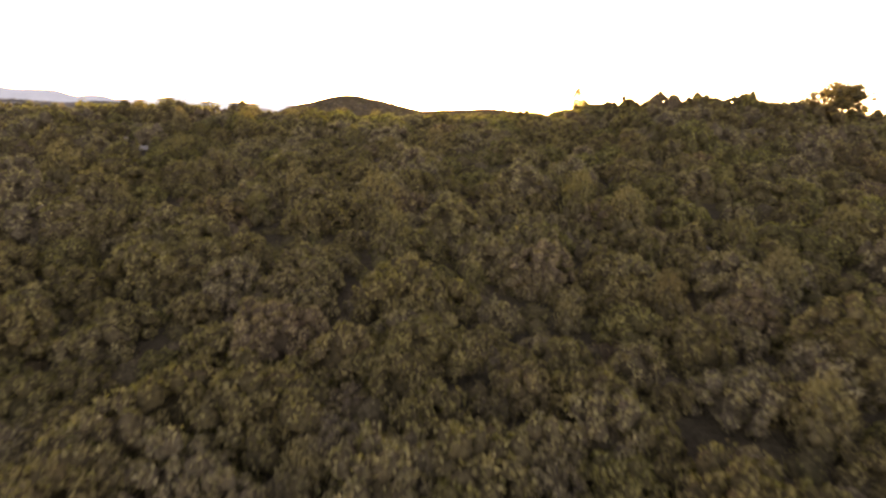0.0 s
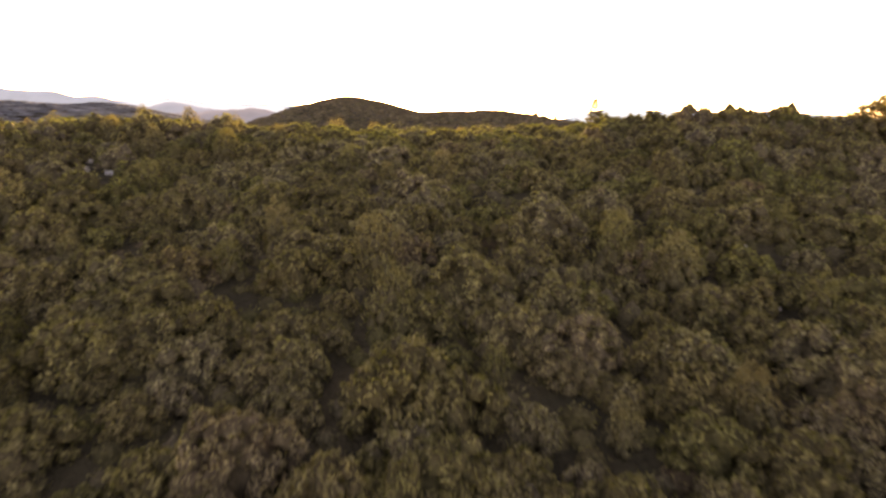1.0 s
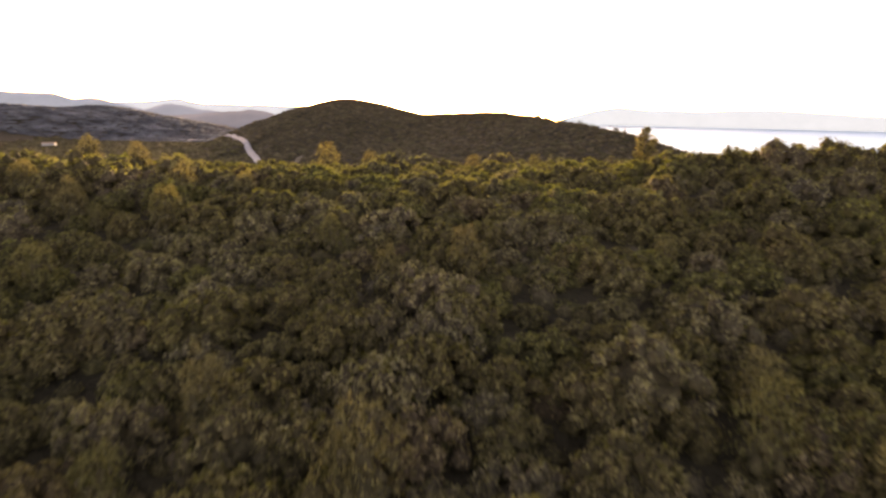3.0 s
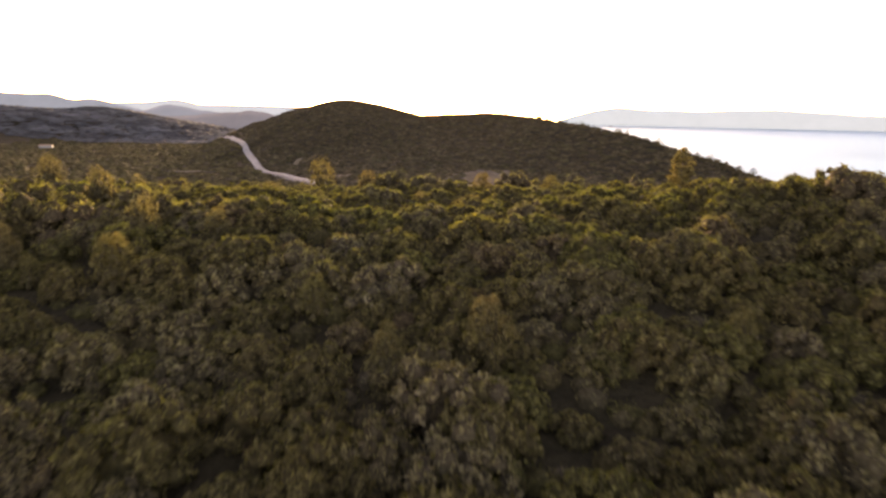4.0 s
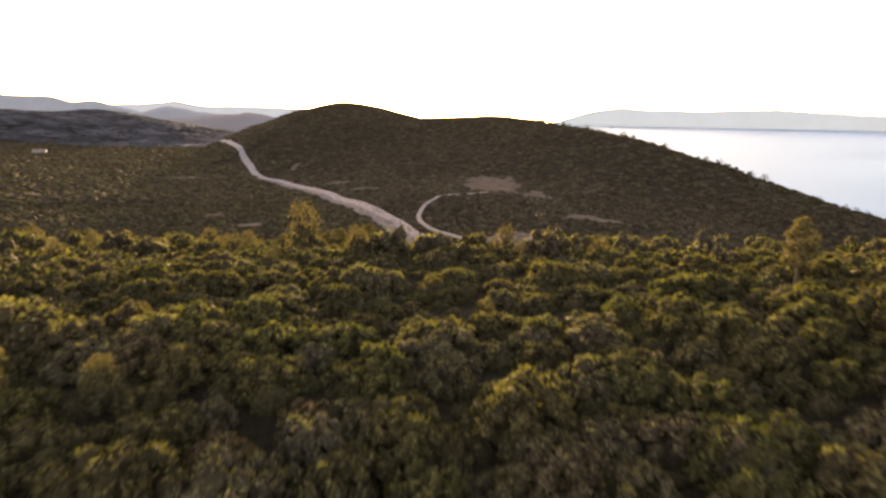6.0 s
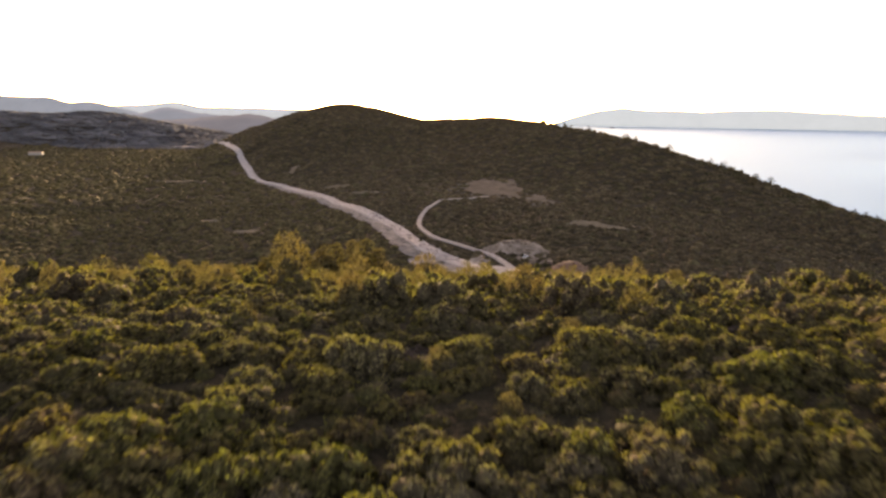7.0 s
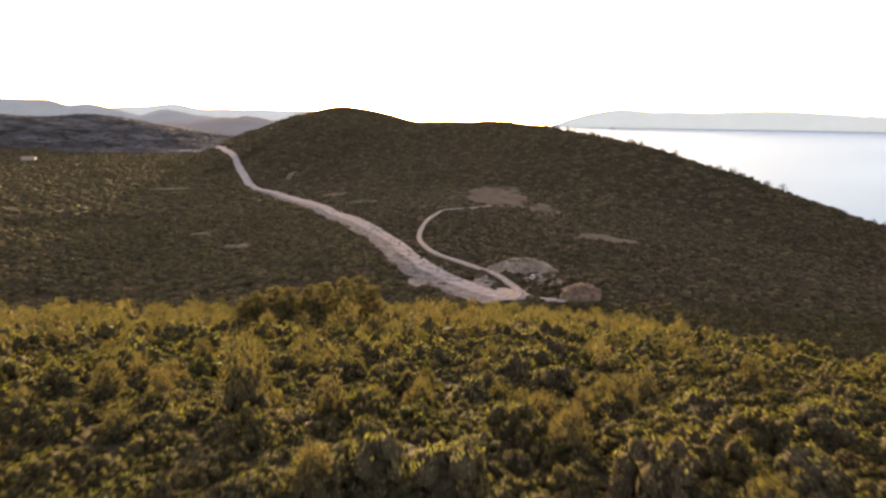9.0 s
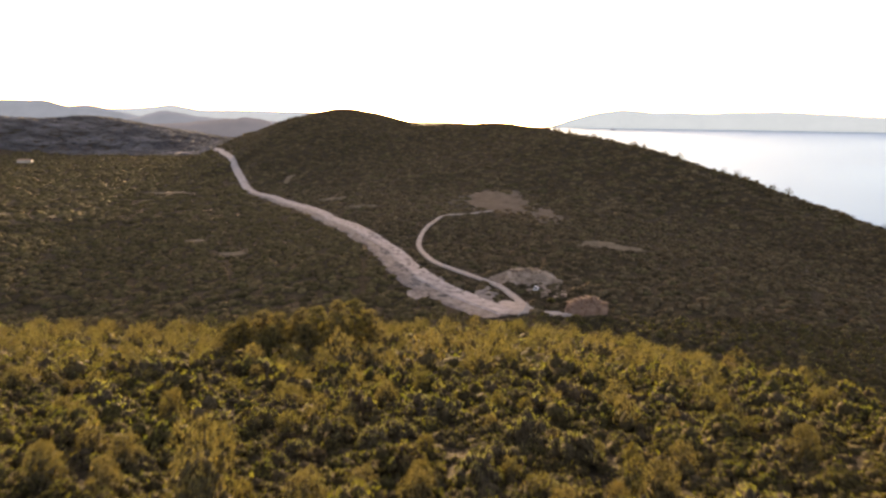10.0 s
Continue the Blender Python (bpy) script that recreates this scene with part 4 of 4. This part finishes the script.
def parked_car(px, py, turn):
    """A small white car by the track."""
    thing = tagged(new("car"), "small white car parked beside the gravel track", "car")
    thing.matrix_basis = Matrix.LocRotScale((px, py, float(ground_z(px, py)) + 0.55), Euler((0, 0, turn)), None)
    paint, pm, pl, pb = material("white_car_paint", 0.3)
    pb.inputs["Base Color"].default_value = (0.55, 0.55, 0.54, 1)
    glass, gm, gl, gb = material("dark_car_glass", 0.1)
    gb.inputs["Base Color"].default_value = (0.02, 0.025, 0.03, 1)
    rubber, rm, rl, rb = material("tyre_rubber", 0.8)
    rb.inputs["Base Color"].default_value = (0.02, 0.02, 0.02, 1)

    def shell(outline, half, pinch):
        bm = bmesh.new()
        sides = [[bm.verts.new((x, s * half * (pinch if z > 0.95 else 1), z)) for x, z in outline] for s in (-1, 1)]
        bm.faces.new(sides[0][::-1]), bm.faces.new(sides[1])
        for i in range(len(outline)):
            j = (i + 1) % len(outline)
            bm.faces.new((sides[0][i], sides[0][j], sides[1][j], sides[1][i]))
        bmesh.ops.bevel(bm, geom=bm.edges[:], offset=0.06, segments=2, affect="EDGES")
        return bm

    part("body", shell([(-1.95, 0.3), (1.95, 0.3), (2.0, 0.6), (1.85, 0.8), (1.0, 0.92), (-1.9, 0.92), (-2.0, 0.6)], 0.85, 1), paint, thing)
    part("cabin", shell([(-1.8, 0.9), (0.95, 0.9), (0.35, 1.42), (-1.45, 1.45)], 0.78, 0.85), glass, thing)
    part("roof", shell([(-1.45, 1.44), (0.35, 1.42), (0.3, 1.5), (-1.35, 1.52)], 0.68, 1), paint, thing)
    for x in (-1.25, 1.25):
        for y in (-0.8, 0.8):
            bm = bmesh.new()
            bmesh.ops.create_cone(bm, cap_ends=True, segments=16, radius1=0.32, radius2=0.32, depth=0.2, matrix=Matrix.LocRotScale((x, y, 0.32), Euler((radians(90), 0, 0)), None))
            wheel = part("wheel", bm, rubber, thing)
            bm = bmesh.new()
            bmesh.ops.create_cone(bm, cap_ends=True, segments=16, radius1=0.2, radius2=0.17, depth=0.03, matrix=Matrix.LocRotScale((x, y * 1.14, 0.32), Euler((radians(90), 0, 0)), None))
            part("rim", bm, paint, wheel, "pale metal wheel rim")


parked_car(31.5, 333, 1.2)
rr = random.Random(5)
for n, (bx, by, q) in enumerate([(-15, 366, 1.1), (-7, 346, 0.6), (-4, 344, 0.8), (0, 336, 0.6), (3, 331, 0.7),
                                 (6, 326, 0.6), (12, 324, 1.2), (14, 330, 1.4), (35, 318, 1.6), (40, 296, 2.4), (48, 288, 1.8), (30, 300, 1.3)]):
    copy_thing(shrub_kinds[n % 9], Matrix.LocRotScale((bx, by, float(ground_z(bx, by)) + 0.3), Euler((0, 0, rr.uniform(0, 6.28))), (q, q, q)) @ Matrix.Diagonal((*[1 / v for v in shrub_kinds[n % 9].scale], 1)))


# large evergreen oak bushes that stand above the rest
oak_kinds = []
for n in range(4):
    v, f, m = shrub_shape(700 + n, 3)
    thing = tagged(new("evergreen_oak"), ("broad domed evergreen oak bush standing above the scrub", "large rounded olive green oak bush on the slope")[n % 2], "oak bush", "large oak bushes")
    part("crown", leaf_mesh("crown", v * [1, 1, 1.1], f, m, LEAF, inner=SHADED_LEAF), None, thing)
    part("stem", stem_mesh(50 + n), None, thing)
    oak_kinds.append(thing)
ro = np.random.RandomState(31)
ox, oy = scatter(ro, -60, 60, 24, 150, 12.6, lambda x, y: np.where(y < 108, in_sight(x, y, 4), beyond(x, y)) & ((y < 82) | (y > 128) | ((y < 88) & (x > 22))) & apart(x, y))
for n, (bx, by) in enumerate(zip(ox, oy)):
    q = (ro.uniform(1.2, 1.7) if bx > 12 and by > 64 else ro.uniform(1.9, 2.9)) if by < 90 else ro.uniform(1.4, 2.0)
    m = Matrix.LocRotScale((bx, by, float(ground_z(bx, by)) - 0.15), Euler((0, 0, ro.uniform(0, 6.28))), None)
    if n < 4:
        oak_kinds[n].matrix_basis, oak_kinds[n].scale = m, (q, q, q)
    else:
        copy_thing(oak_kinds[n % 4], m @ Matrix.Diagonal((q, q, q, 1)) @ Matrix.Diagonal((*[1 / v for v in oak_kinds[n % 4].scale], 1)))

# young pines that can be told apart on the far slope
far_pines = [young_pine("fluffy yellow green young pine lit from behind", x, y, 1.7, 60 + n) for n, (x, y) in enumerate([(-14, 128), (9, 131), (-33, 132), (24, 140)])]
px, py = scatter(ro, -60, 60, 124, 185, 12.0, lambda x, y: beyond(x, y) & ((x < 26) | (y > 150)), 0.7)
for n, (bx, by) in enumerate(zip(px, py)):
    q = (0.5 + 0.6 * ro.beta(1.5, 2.4)) * (0.8 if bx > 4 else 1.0)
    copy_thing(far_pines[n % 4], Matrix.LocRotScale((bx, by, float(ground_z(bx, by)) - 0.1), Euler((0, 0, ro.uniform(0, 6.28))), None) @ Matrix.Diagonal((q, q, q * ro.uniform(0.85, 1.15), 1)))


def box(bm, x0, x1, y0, y1, z0, z1, taper=1.0):
    """A block, drawn in towards its top by the taper."""
    v = [bm.verts.new((x * k, y * k, z)) for z, k in ((z0, 1), (z1, taper)) for x, y in ((x0, y0), (x1, y0), (x1, y1), (x0, y1))]
    for f in ((3, 2, 1, 0), (4, 5, 6, 7), (0, 1, 5, 4), (1, 2, 6, 5), (2, 3, 7, 6), (3, 0, 4, 7)):
        bm.faces.new([v[i] for i in f])


def plain(name, colour, rough=0.7):
    m, n, l, b = material(name, rough)
    t = noise_node(n, l, 0.8, 4)
    r = ramp_node(n, [(0.3, tuple(0.8 * c for c in colour)), (0.7, colour)])
    l.new(t.outputs[0], r.inputs[0])
    l.new(r.outputs[0], b.inputs["Base Color"])
    return m


def farm_building(px, py, turn):
    """A long low building with a pitched roof, far out in the plain."""
    thing = tagged(new("farm_building"), "long low pale farm building with a pitched roof", "building")
    thing.matrix_basis = Matrix.LocRotScale((px, py, float(ground_z(px, py)) + 0.4), Euler((0, 0, turn)), None)
    bm = bmesh.new()
    box(bm, -9, 9, -4, 4, 0, 3.4)
    part("wall", bm, plain("pale_render", (0.3, 0.275, 0.25)), thing)
    bm = bmesh.new()
    v = [bm.verts.new(p) for p in ((-9.5, -4.5, 3.4), (9.5, -4.5, 3.4), (9.5, 0, 5.4), (-9.5, 0, 5.4), (-9.5, 4.5, 3.4), (9.5, 4.5, 3.4))]
    for f in ((0, 1, 2, 3), (3, 2, 5, 4), (0, 3, 4), (1, 5, 2), (0, 4, 5, 1)):
        bm.faces.new([v[i] for i in f])
    part("roof", bm, plain("old_roof_tiles", (0.32, 0.2, 0.14)), thing)


def ship(px, py, turn):
    """A small ferry out on the water."""
    thing = tagged(new("ship"), "small dark ship out on the pale sea", "ship")
    thing.matrix_basis = Matrix.LocRotScale((px, py, SEA), Euler((0, 0, turn)), None)
    grey = plain("dull_ship_paint", (0.2, 0.21, 0.23))
    bm = bmesh.new()
    deck = ((-19, -3.6), (12, -3.6), (19, 0), (12, 3.6), (-19, 3.6))
    low, top = [bm.verts.new((x * 0.93, y * 0.8, -1)) for x, y in deck], [bm.verts.new((x, y, 3)) for x, y in deck]
    bm.faces.new(top), bm.faces.new(low[::-1])
    for i in range(5):
        bm.faces.new((low[i], low[(i + 1) % 5], top[(i + 1) % 5], top[i]))
    part("hull", bm, grey, thing)
    bm = bmesh.new()
    box(bm, -14, 4, -2.8, 2.8, 3, 8, 0.94)
    part("deckhouse", bm, grey, thing)
    bm = bmesh.new()
    limb(bm, (-2, 0, 8), (-2, 0, 14), 0.4, 0.2)
    part("mast", bm, grey, thing)


farm_building(-620, 1030, 0.25)
ship(1120, 4350, 0.1)
